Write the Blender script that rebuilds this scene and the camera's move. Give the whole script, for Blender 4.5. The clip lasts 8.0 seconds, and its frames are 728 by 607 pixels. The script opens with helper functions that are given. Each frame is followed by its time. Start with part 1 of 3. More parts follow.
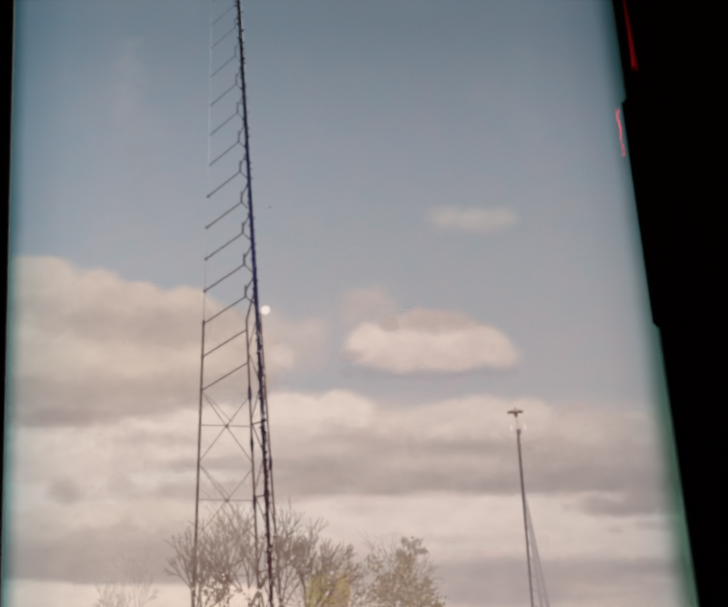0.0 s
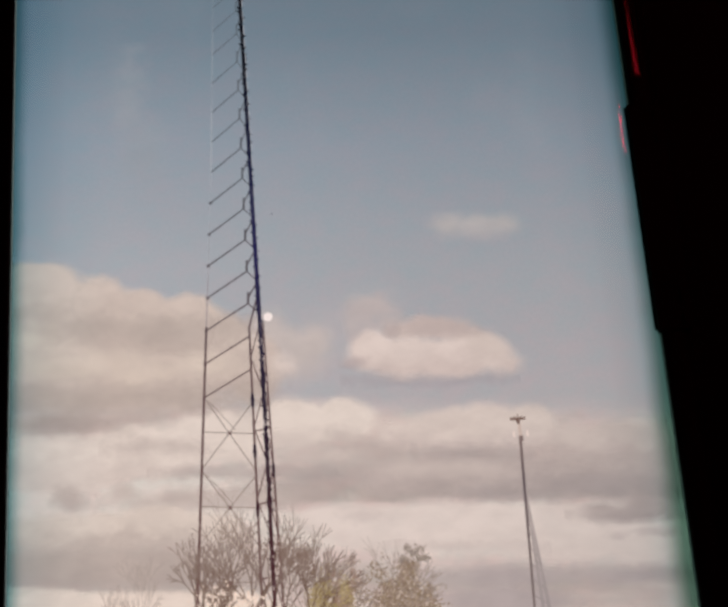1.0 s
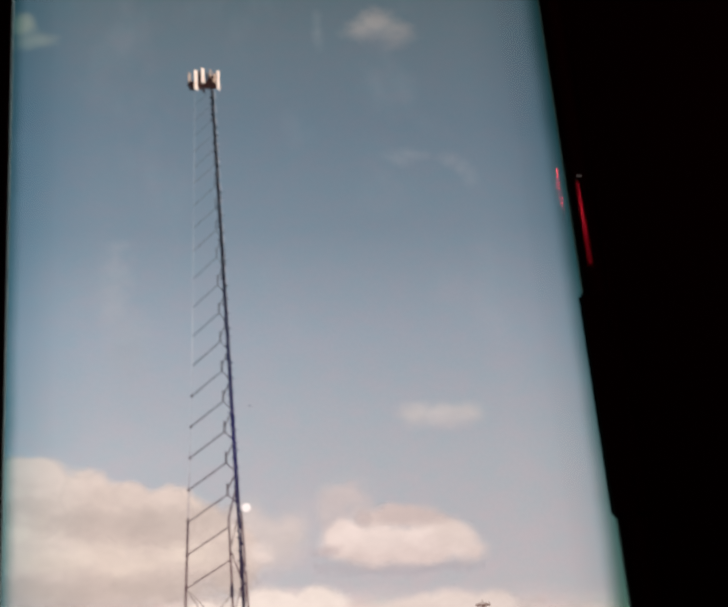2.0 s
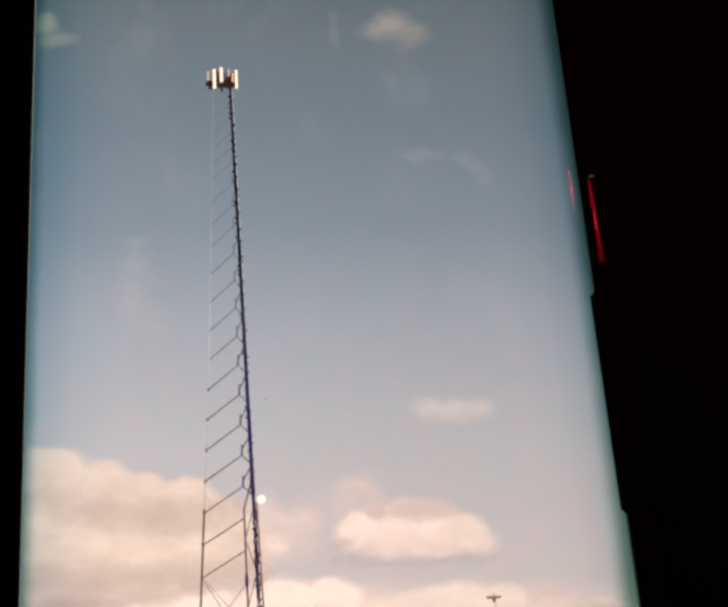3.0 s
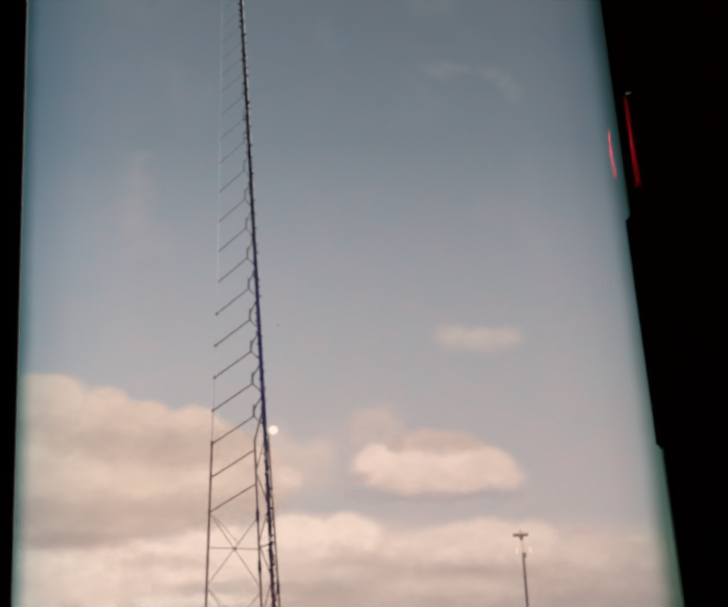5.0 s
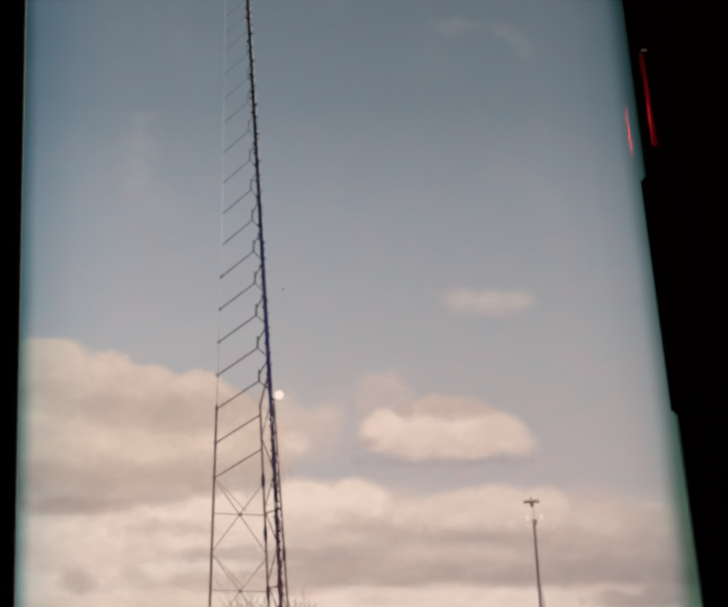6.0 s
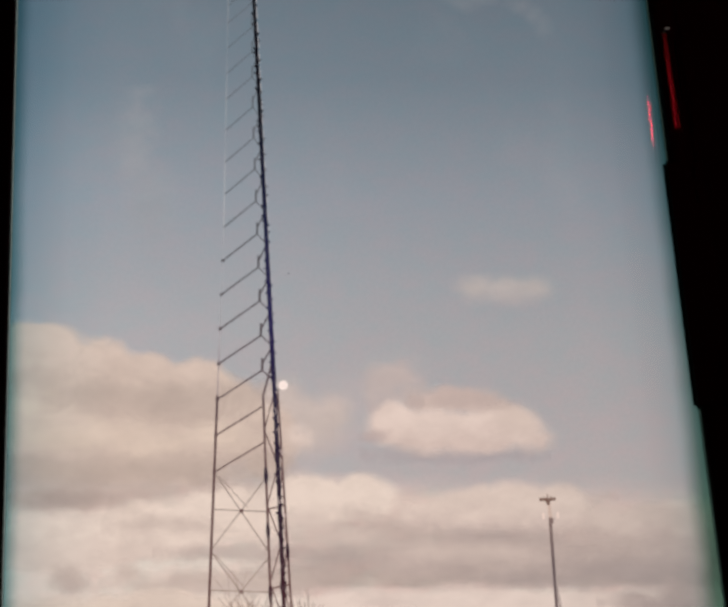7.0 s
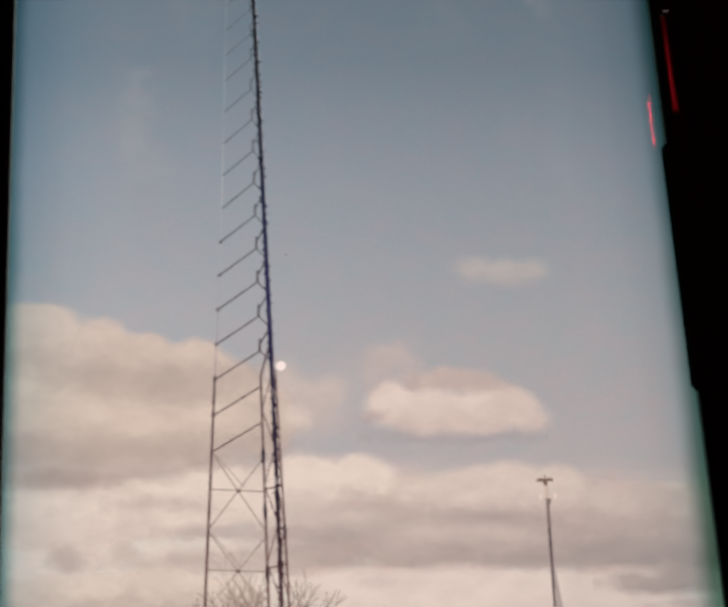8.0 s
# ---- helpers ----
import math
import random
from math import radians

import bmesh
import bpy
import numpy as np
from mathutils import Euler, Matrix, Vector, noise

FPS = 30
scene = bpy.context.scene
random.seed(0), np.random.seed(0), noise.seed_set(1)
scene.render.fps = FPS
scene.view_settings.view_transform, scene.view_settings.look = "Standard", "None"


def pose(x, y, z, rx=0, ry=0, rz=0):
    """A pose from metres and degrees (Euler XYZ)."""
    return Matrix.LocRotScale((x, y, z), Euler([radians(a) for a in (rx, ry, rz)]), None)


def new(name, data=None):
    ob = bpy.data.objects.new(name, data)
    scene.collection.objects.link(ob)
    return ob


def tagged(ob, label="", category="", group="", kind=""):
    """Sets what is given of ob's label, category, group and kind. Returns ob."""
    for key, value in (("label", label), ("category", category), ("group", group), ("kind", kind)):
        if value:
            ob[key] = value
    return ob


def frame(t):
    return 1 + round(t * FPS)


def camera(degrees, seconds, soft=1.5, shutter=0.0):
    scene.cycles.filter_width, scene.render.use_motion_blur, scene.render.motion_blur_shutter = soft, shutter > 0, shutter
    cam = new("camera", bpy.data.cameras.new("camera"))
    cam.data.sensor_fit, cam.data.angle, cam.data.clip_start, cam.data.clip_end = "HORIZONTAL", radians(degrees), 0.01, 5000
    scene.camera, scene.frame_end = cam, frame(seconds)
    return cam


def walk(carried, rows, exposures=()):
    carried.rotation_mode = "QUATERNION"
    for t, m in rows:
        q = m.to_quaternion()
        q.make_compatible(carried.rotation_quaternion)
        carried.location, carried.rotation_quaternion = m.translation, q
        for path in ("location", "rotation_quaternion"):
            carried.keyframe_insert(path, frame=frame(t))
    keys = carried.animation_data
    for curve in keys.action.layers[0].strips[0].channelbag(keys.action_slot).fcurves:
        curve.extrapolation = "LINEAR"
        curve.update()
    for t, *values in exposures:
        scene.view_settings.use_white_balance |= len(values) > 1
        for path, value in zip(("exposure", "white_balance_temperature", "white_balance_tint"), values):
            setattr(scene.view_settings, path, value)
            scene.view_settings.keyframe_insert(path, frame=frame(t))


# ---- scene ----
cam = camera(48.0, 8.0, soft=3.45, shutter=1.0)
walk(cam, [
    (0, pose(0.00185, -0.02606, 0.84445, 11.889, -0.222, -3.864)),
    (0.2, pose(0.00159, -0.02569, 0.84490, 11.723, -0.484, -3.903)),
    (0.5, pose(0.00149, -0.02503, 0.84492, 11.741, -0.392, -3.907)),
    (0.7, pose(0.00187, -0.02456, 0.84374, 11.341, -0.295, -4.045)),
    (1, pose(0.00166, -0.02487, 0.84477, 11.553, -0.210, -3.964)),
    (1.3, pose(0.00149, -0.02409, 0.84514, 11.298, -0.190, -3.964)),
    (1.4, pose(0.00149, -0.02341, 0.84511, 11.348, -0.221, -4.064)),
    (1.5, pose(0.00210, -0.02199, 0.84561, 11.473, 0.065, -4.369)),
    (1.6, pose(0.00243, -0.01893, 0.84954, 12.697, -0.050, -4.661)),
    (1.7, pose(0.00288, -0.01549, 0.85332, 13.516, -0.613, -5.105)),
    (1.8, pose(0.00436, -0.01249, 0.85453, 13.529, -0.274, -4.828)),
    (1.9, pose(0.00455, -0.00909, 0.85372, 12.858, -0.950, -4.884)),
    (2, pose(0.00534, -0.00922, 0.85416, 13.927, -0.448, -4.785)),
    (2.2, pose(0.00375, -0.00839, 0.85497, 13.584, -0.341, -4.133)),
    (3.3, pose(0.00437, -0.01151, 0.85550, 14.191, -0.102, -4.210)),
    (3.5, pose(0.00425, -0.01242, 0.85504, 14.265, -0.068, -4.123)),
    (3.7, pose(0.00419, -0.01254, 0.85431, 13.991, 0.038, -4.100)),
    (4, pose(0.00334, -0.01244, 0.85267, 13.429, -0.365, -3.997)),
    (4.2, pose(0.00310, -0.01305, 0.85174, 13.414, -0.462, -4.044)),
    (4.5, pose(0.00166, -0.01413, 0.84822, 12.688, -1.077, -3.996)),
    (4.7, pose(0.00103, -0.01396, 0.84783, 12.487, -1.016, -3.869)),
    (5.8, pose(0.00099, -0.01588, 0.84650, 11.373, -0.167, -3.424)),
    (6, pose(0.00121, -0.01584, 0.84543, 11.041, -0.105, -3.554)),
    (6.2, pose(0.00031, -0.01568, 0.84505, 11.014, -0.384, -3.336)),
    (6.5, pose(0.00039, -0.01623, 0.84575, 11.607, -0.070, -3.025)),
    (6.8, pose(0.00000, -0.01600, 0.84240, 11.127, -0.614, -3.214)),
    (7, pose(-0.00075, -0.01572, 0.84109, 10.655, -0.926, -3.156)),
    (7.2, pose(-0.00086, -0.01579, 0.84035, 10.434, -1.170, -3.059)),
    (7.5, pose(-0.00151, -0.01570, 0.84046, 10.183, -1.161, -3.090)),
    (7.7, pose(-0.00145, -0.01655, 0.84123, 10.332, -0.575, -2.878)),
    (8, pose(-0.00044, -0.01769, 0.84076, 10.710, -0.822, -3.045)),
], exposures=(
    (0.0, -0.04, 6750, 13), (1.5, 0.01, 6700, 13), (2.0, 0.28, 6700, 14), (3.3, 0.44, 7550, 20), (4.5, 0.21, 7450, 19), (6.5, 0.03, 7150, 16), (8.0, 0.0, 7000, 15),
))

# ---- the world round it: a dark room at night ----
world = bpy.data.worlds.new("night")
world.use_nodes = True
world.node_tree.nodes["Background"].inputs[0].default_value = (0.020, 0.020, 0.016, 1)
world.node_tree.nodes["Background"].inputs[1].default_value = 1.0
scene.world = world

TABLE = 0.75          # height of the table's top
SCREEN = 0.760        # height of the lit display's plane
MM = 0.001
LEVEL = 0.066         # how far the photo leans on the display, mm a mm


# ---- node helpers ----
def lin(r, g, b):
    """A display colour 0 to 255 as linear light."""
    f = lambda c: (c / 255 / 12.92) if c <= 10 else ((c / 255 + 0.055) / 1.055) ** 2.4
    return (f(r), f(g), f(b), 1)


class Net:
    """A short way to write a material's nodes."""

    def __init__(self, name):
        self.mat = bpy.data.materials.new(name)
        self.mat.use_nodes = True
        self.t = self.mat.node_tree
        self.t.nodes.clear()
        self.out = self.t.nodes.new("ShaderNodeOutputMaterial")

    def put(self, socket, value):
        if isinstance(value, bpy.types.NodeSocket):
            self.t.links.new(value, socket)
        else:
            socket.default_value = value

    def math(self, op, a, b=0.0, c=0.0, clamp=False):
        n = self.t.nodes.new("ShaderNodeMath")
        n.operation, n.use_clamp = op, clamp
        for i, v in enumerate((a, b, c)):
            self.put(n.inputs[i], v)
        return n.outputs[0]

    def coords(self, mm=True):
        """Object coordinates in millimetres: the vector, x and y."""
        n = self.t.nodes.new("ShaderNodeTexCoord")
        m = self.t.nodes.new("ShaderNodeVectorMath")
        m.operation = "SCALE"
        self.t.links.new(n.outputs["Object"], m.inputs[0])
        m.inputs["Scale"].default_value = 1000.0 if mm else 1.0
        s = self.t.nodes.new("ShaderNodeSeparateXYZ")
        self.t.links.new(m.outputs[0], s.inputs[0])
        return m.outputs[0], s.outputs[0], s.outputs[1]

    def noise(self, vec, scale, detail=3.0, stretch=(1, 1, 1), shift=(0, 0, 0), rough=0.55):
        m = self.t.nodes.new("ShaderNodeMapping")
        self.t.links.new(vec, m.inputs[0])
        m.inputs["Scale"].default_value = stretch
        m.inputs["Location"].default_value = shift
        n = self.t.nodes.new("ShaderNodeTexNoise")
        self.t.links.new(m.outputs[0], n.inputs["Vector"])
        n.inputs["Scale"].default_value, n.inputs["Detail"].default_value = scale, detail
        n.inputs["Roughness"].default_value = rough
        return n.outputs["Fac"]

    def ramp(self, fac, stops, smooth=True):
        n = self.t.nodes.new("ShaderNodeValToRGB")
        n.color_ramp.interpolation = "EASE" if smooth else "LINEAR"
        el = n.color_ramp.elements
        while len(el) < len(stops):
            el.new(0.5)
        for e, (p, c) in zip(el, sorted(stops, key=lambda s: s[0])):
            e.position, e.color = p, c
        self.put(n.inputs[0], fac)
        return n.outputs[0]

    def step(self, v, lo, hi, a=0.0, b=1.0):
        n = self.t.nodes.new("ShaderNodeMapRange")
        n.interpolation_type = "SMOOTHSTEP"
        self.put(n.inputs[0], v)
        for i, q in enumerate((lo, hi, a, b)):
            n.inputs[1 + i].default_value = q
        return n.outputs[0]

    def mix(self, fac, a, b, blend="MIX"):
        n = self.t.nodes.new("ShaderNodeMix")
        n.data_type, n.blend_type = "RGBA", blend
        self.put(n.inputs[0], fac)
        self.put(n.inputs[6], a)
        self.put(n.inputs[7], b)
        return n.outputs[2]

    def glow(self, color, alpha=None, strength=1.0):
        e = self.t.nodes.new("ShaderNodeEmission")
        self.put(e.inputs[0], color)
        e.inputs[1].default_value = strength
        if alpha is None:
            self.t.links.new(e.outputs[0], self.out.inputs[0])
        else:
            m, tr = self.t.nodes.new("ShaderNodeMixShader"), self.t.nodes.new("ShaderNodeBsdfTransparent")
            self.put(m.inputs[0], alpha)
            self.t.links.new(tr.outputs[0], m.inputs[1])
            self.t.links.new(e.outputs[0], m.inputs[2])
            self.t.links.new(m.outputs[0], self.out.inputs[0])
        return self.mat


def solid(name, color, rough, metal=0.0, grain=200.0, amount=0.25, bump=0.1, spec=0.5):
    """An opaque surface with grain at two scales and fine relief."""
    n = Net(name)
    vec, _, _ = n.coords(False)
    fine, wide = n.noise(vec, grain, 4), n.noise(vec, grain / 12, 2)
    k = n.math("ADD", n.math("MULTIPLY", fine, 0.5), n.math("MULTIPLY", wide, 0.5))
    lo = tuple(c * (1 - amount) for c in color) + (1,)
    hi = tuple(min(1, c * (1 + amount)) for c in color) + (1,)
    p = n.t.nodes.new("ShaderNodeBsdfPrincipled")
    n.t.links.new(n.mix(k, lo, hi), p.inputs["Base Color"])
    n.t.links.new(n.math("ADD", n.math("MULTIPLY", wide, 0.2), rough - 0.1), p.inputs["Roughness"])
    p.inputs["Metallic"].default_value = metal
    p.inputs["Specular IOR Level"].default_value = spec
    b = n.t.nodes.new("ShaderNodeBump")
    b.inputs["Strength"].default_value, b.inputs["Distance"].default_value = bump, 0.0002
    n.t.links.new(fine, b.inputs["Height"])
    n.t.links.new(b.outputs[0], p.inputs["Normal"])
    n.t.links.new(p.outputs[0], n.out.inputs[0])
    return n.mat


# ---- the display's picture: evening sky, in the colours that the display gives off ----
def sky_material():
    n = Net("display_sky")
    vec, x, y = n.coords()
    big = n.math("SUBTRACT", n.noise(vec, 0.09, 4, (0.45, 1.3, 1)), 0.5)
    fine = n.math("SUBTRACT", n.noise(vec, 0.32, 4, (0.4, 1.4, 1), (7, 3, 0)), 0.5)
    tilt = n.math("ADD", y, n.math("MULTIPLY", x, LEVEL))
    # open sky, darker and greener towards the top, with falloff seen aslant painted in
    up = n.math("DIVIDE", n.math("ADD", tilt, 30.0), 90.0)
    sky = n.ramp(up, [(0.0, lin(198, 186, 181)), (0.16, lin(182, 177, 180)), (0.3, lin(167, 170, 176)), (0.45, lin(146, 155, 166)),
                      (0.6, lin(116, 132, 145)), (0.75, lin(101, 118, 131)), (0.9, lin(93, 108, 117)), (1.0, lin(80, 98, 105))], False)
    warm = n.step(n.math("ADD", x, n.math("MULTIPLY", big, 16.0)), -34, 32)
    sky = n.mix(warm, n.mix(0.55, sky, (0.94, 0.99, 1.01, 1), "MULTIPLY"), n.mix(0.55, sky, (0.74, 0.77, 0.78, 1), "MULTIPLY"))
    haze = n.noise(vec, 0.07, 3, (1.3, 0.8, 1), (3, 11, 0))
    sky = n.mix(n.step(haze, 0.5, 0.8, 0, 0.1), sky, lin(166, 168, 174))
    # layered cloud low in the sky: bright tops, grey undersides
    w = n.math("ADD", tilt, n.math("ADD", n.math("MULTIPLY", big, 3.2), n.math("MULTIPLY", fine, 1.3)))
    d = n.math("DIVIDE", n.math("ADD", w, 48.0), 34.0)
    p = lambda v: (v + 48.0) / 34.0
    light, mid, grey, dark = lin(217, 206, 198), lin(202, 190, 181), lin(181, 169, 162), lin(173, 162, 156)
    right = n.ramp(d, [(p(-46), mid), (p(-38.5), lin(206, 190, 181)), (p(-37), lin(188, 174, 169)), (p(-35.2), grey), (p(-33.4), lin(206, 191, 185)), (p(-32), light), (p(-28.6), light),
                       (p(-27.9), lin(206, 190, 184)), (p(-27.3), dark), (p(-25.2), lin(176, 162, 158)), (p(-22.5), lin(190, 176, 170)), (p(-20), lin(206, 191, 184)), (p(-18), lin(190, 182, 182))])
    left = n.ramp(d, [(p(-46), mid), (p(-38.5), lin(214, 199, 188)), (p(-36.7), lin(220, 205, 194)), (p(-36.1), lin(186, 173, 167)), (p(-34.0), grey), (p(-31), lin(202, 188, 180)), (p(-29.3), light),
                      (p(-24), light), (p(-21.5), lin(214, 199, 191)), (p(-19.5), lin(190, 176, 170)), (p(-17.5), grey), (p(-15), lin(192, 180, 173))])
    side = n.step(n.math("ADD", x, n.math("MULTIPLY", big, 14.0)), -15, -2)
    low = n.mix(side, left, right)
    streak = n.noise(vec, 0.22, 5, (0.25, 1.5, 1), (2, 9, 0))
    low = n.mix(n.step(streak, 0.5, 0.75, 0, 0.34), low, lin(176, 164, 159))
    puff = n.noise(vec, 0.3, 5, (0.5, 1.1, 1), (5, 1, 0), 0.6)
    low = n.mix(n.step(puff, 0.5, 0.75, 0, 0.42), low, lin(213, 202, 194))
    low = n.mix(n.step(puff, 0.48, 0.32, 0, 0.35), low, lin(180, 167, 161))
    low = n.mix(n.step(x, 4, 34), low, n.mix(1.0, low, (0.85, 0.87, 0.88, 1), "MULTIPLY"))
    col = n.mix(n.step(w, -19.5, -16.8, 1, 0), sky, low)
    # the scrub that the picture ends in, at its foot
    col = n.mix(n.step(n.math("ADD", y, n.math("MULTIPLY", fine, 5.0)), -52, -44, 1, 0), col, lin(96, 80, 64))
    # blotches of the photo's compression: tint at two scales
    blot = n.noise(vec, 0.30, 3, (0.8, 1.2, 1), (9, 4, 0), 0.7)
    col = n.mix(1.0, col, n.ramp(blot, [(0.35, (0.955, 1.005, 1.01, 1)), (0.65, (1.045, 0.995, 1.0, 1))], False), "MULTIPLY")
    grain = n.noise(vec, 3.0, 2)
    col = n.mix(0.05, col, n.ramp(grain, [(0.3, (0.55, 0.55, 0.57, 1)), (0.7, (1.4, 1.4, 1.38, 1))], False), "MULTIPLY")
    return n.glow(col)


def cloud_material(lobes, seed, top, bottom, soft=1.0, opacity=1.0, rough=1.0, grain=0.5):
    """A cloud of several rounded lobes (x, tilted y and half sizes in mm), its edge broken up by noise; bright above, grey below."""
    n = Net("display_cloud")
    vec, x, y = n.coords()
    y = n.math("ADD", y, n.math("MULTIPLY", x, LEVEL))
    wide = n.math("SUBTRACT", n.noise(vec, 0.30, 5, (0.8, 1, 1), (seed * 3.1, seed * 1.7, 0)), 0.5)
    fine = n.math("SUBTRACT", n.noise(vec, 0.85, 4, (0.8, 1, 1), (seed * 5.3, seed, 0), 0.6), 0.5)
    d = None
    for cx, cy, rx, ry in lobes:
        px, py = n.math("DIVIDE", n.math("SUBTRACT", x, cx), rx), n.math("DIVIDE", n.math("SUBTRACT", y, cy), ry)
        e = n.math("SQRT", n.math("ADD", n.math("MULTIPLY", px, px), n.math("MULTIPLY", py, py)))
        e = n.math("MULTIPLY", n.math("SUBTRACT", e, 1.0), min(rx, ry))
        d = e if d is None else n.math("SMOOTH_MIN", d, e, 0.9)
    d = n.math("ADD", d, n.math("ADD", n.math("MULTIPLY", wide, rough * 3.2), n.math("MULTIPLY", fine, rough * 1.5)))
    alpha = n.step(d, -soft * 0.6, soft * 0.55, opacity, 0.0)
    y0, y1 = min(c - r for _, c, _, r in lobes), max(c + r for _, c, _, r in lobes)
    k = n.math("DIVIDE", n.math("SUBTRACT", y, y0), y1 - y0)
    shade = n.math("ADD", k, n.math("ADD", n.math("MULTIPLY", wide, 2.2 * grain), n.math("MULTIPLY", fine, 1.3 * grain)))
    col = n.mix(n.step(shade, 0.1, 0.65), bottom, top)
    billow = n.noise(vec, 0.30, 4, (0.7, 1.15, 1), (seed * 2.3, seed * 0.9, 0), 0.62)
    col = n.mix(1.0, col, n.ramp(billow, [(0.34, (0.93, 0.93, 0.935, 1)), (0.48, (0.98, 0.978, 0.978, 1)), (0.56, (1.02, 1.02, 1.02, 1)), (0.7, (1.05, 1.05, 1.05, 1))], False), "MULTIPLY")
    # the photo darkens towards its right side
    col = n.mix(n.step(x, 6.0, 34.0), col, n.mix(1.0, col, (0.86, 0.875, 0.885, 1), "MULTIPLY"))
    return n.glow(col, alpha)


def line_material(name, stops, fade=None, wear=0.0):
    """Lines in the picture: colours by height in millimetres, and how they thin out."""
    n = Net(name)
    vec, x, y = n.coords()
    lo, hi = stops[0][0], stops[-1][0]
    f = n.math("DIVIDE", n.math("SUBTRACT", y, lo), hi - lo)
    col = n.ramp(f, [((h - lo) / (hi - lo), lin(*c)) for h, c in stops], False)
    if wear:
        k = n.noise(vec, 1.6, 2, (1, 1, 1), (1, 2, 0))
        col = n.mix(n.step(k, 0.5, 0.7, 0, wear), col, lin(168, 160, 168))
    alpha = None
    if fade:
        f0, f1 = fade[0][0], fade[-1][0]
        g = n.math("DIVIDE", n.math("SUBTRACT", y, f0), f1 - f0)
        alpha = n.ramp(g, [((h - f0) / (f1 - f0), (a, a, a, 1)) for h, a in fade], False)
    return n.glow(col, alpha)


def island_material(name, colours, alpha=1.0):
    n = Net(name)
    g = n.t.nodes.new("ShaderNodeNewGeometry")
    c = n.ramp(g.outputs["Random Per Island"], [(i / (len(colours) - 1), lin(*c)) for i, c in enumerate(colours)], False)
    return n.glow(c, alpha)


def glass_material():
    """Clear cover glass, bent over the rim. The display's blue-green falloff, seen aslant, is painted as tint."""
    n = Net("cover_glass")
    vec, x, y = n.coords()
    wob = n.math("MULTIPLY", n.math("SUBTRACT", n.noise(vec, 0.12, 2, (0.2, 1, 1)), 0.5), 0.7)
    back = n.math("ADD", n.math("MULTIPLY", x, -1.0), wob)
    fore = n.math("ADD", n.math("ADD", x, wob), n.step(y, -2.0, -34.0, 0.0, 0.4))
    # wide falloff towards both sides, stronger higher up, painted in as tint
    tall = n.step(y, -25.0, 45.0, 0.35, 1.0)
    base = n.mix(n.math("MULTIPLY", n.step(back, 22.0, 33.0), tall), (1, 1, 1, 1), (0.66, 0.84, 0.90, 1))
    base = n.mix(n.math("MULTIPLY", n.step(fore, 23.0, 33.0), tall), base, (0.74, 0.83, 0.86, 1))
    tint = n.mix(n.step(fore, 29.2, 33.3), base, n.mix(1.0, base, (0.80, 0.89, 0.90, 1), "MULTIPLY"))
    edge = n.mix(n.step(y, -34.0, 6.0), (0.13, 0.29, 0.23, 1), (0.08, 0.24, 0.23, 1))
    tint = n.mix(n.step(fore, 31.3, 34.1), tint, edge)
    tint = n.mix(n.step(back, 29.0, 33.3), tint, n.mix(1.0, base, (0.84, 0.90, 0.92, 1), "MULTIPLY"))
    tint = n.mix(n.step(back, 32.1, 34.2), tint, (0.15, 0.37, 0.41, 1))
    tr, gl, m = n.t.nodes.new("ShaderNodeBsdfTransparent"), n.t.nodes.new("ShaderNodeBsdfGlossy"), n.t.nodes.new("ShaderNodeMixShader")
    fr = n.t.nodes.new("ShaderNodeFresnel")
    fr.inputs[0].default_value = 1.5
    gl.inputs["Roughness"].default_value = 0.03
    n.t.links.new(tint, tr.inputs[0])
    rim = n.step(n.math("ABSOLUTE", x), 28.0, 29.5)
    n.t.links.new(n.math("MULTIPLY", fr.outputs[0], rim), m.inputs[0])
    n.t.links.new(tr.outputs[0], m.inputs[1])
    n.t.links.new(gl.outputs[0], m.inputs[2])
    n.t.links.new(m.outputs[0], n.out.inputs[0])
    return n.mat


RUBBER = solid("black_rubber", (0.02, 0.02, 0.018), 0.62, grain=900, bump=0.15, spec=0.25)
BODY = solid("dark_metal", (0.02, 0.02, 0.022), 0.4, 0.8, 600)
KEY = solid("dark_metal_key", (0.32, 0.29, 0.29), 0.32, 1.0, 700, bump=0.03)
KEY_COAT = next(n for n in KEY.node_tree.nodes if n.type == "BSDF_PRINCIPLED")
KEY_COAT.inputs["Coat Weight"].default_value, KEY_COAT.inputs["Coat Roughness"].default_value = 0.9, 0.07
TOP = solid("black_stained_wood", (0.010, 0.009, 0.008), 0.6, grain=60, spec=0.3)
WALL = solid("dark_wall_paint", (0.35, 0.34, 0.31), 0.85, grain=40)
CEIL = solid("ceiling_paint", (0.7, 0.7, 0.66), 0.9, grain=50)
FLOOR = solid("dark_carpet", (0.03, 0.028, 0.027), 0.95, grain=300, bump=0.5)
# glow stands in for display light caught in the glass edges
RIM_GLINT = {-1: Net("painted_left_glint").glow(lin(112, 122, 120)), 1: Net("painted_right_glint").glow(lin(42, 58, 54))}


# ---- mesh helpers ----
def part(name, bm, material, parent=None, label="", at=None):
    me = bpy.data.meshes.new(name)
    bm.normal_update()
    bm.to_mesh(me)
    bm.free()
    me.materials.append(material)
    ob = new(name, me)
    if parent:
        ob.parent = parent
    if at:
        ob.location = at
    if label:
        ob["label"] = label
    return ob


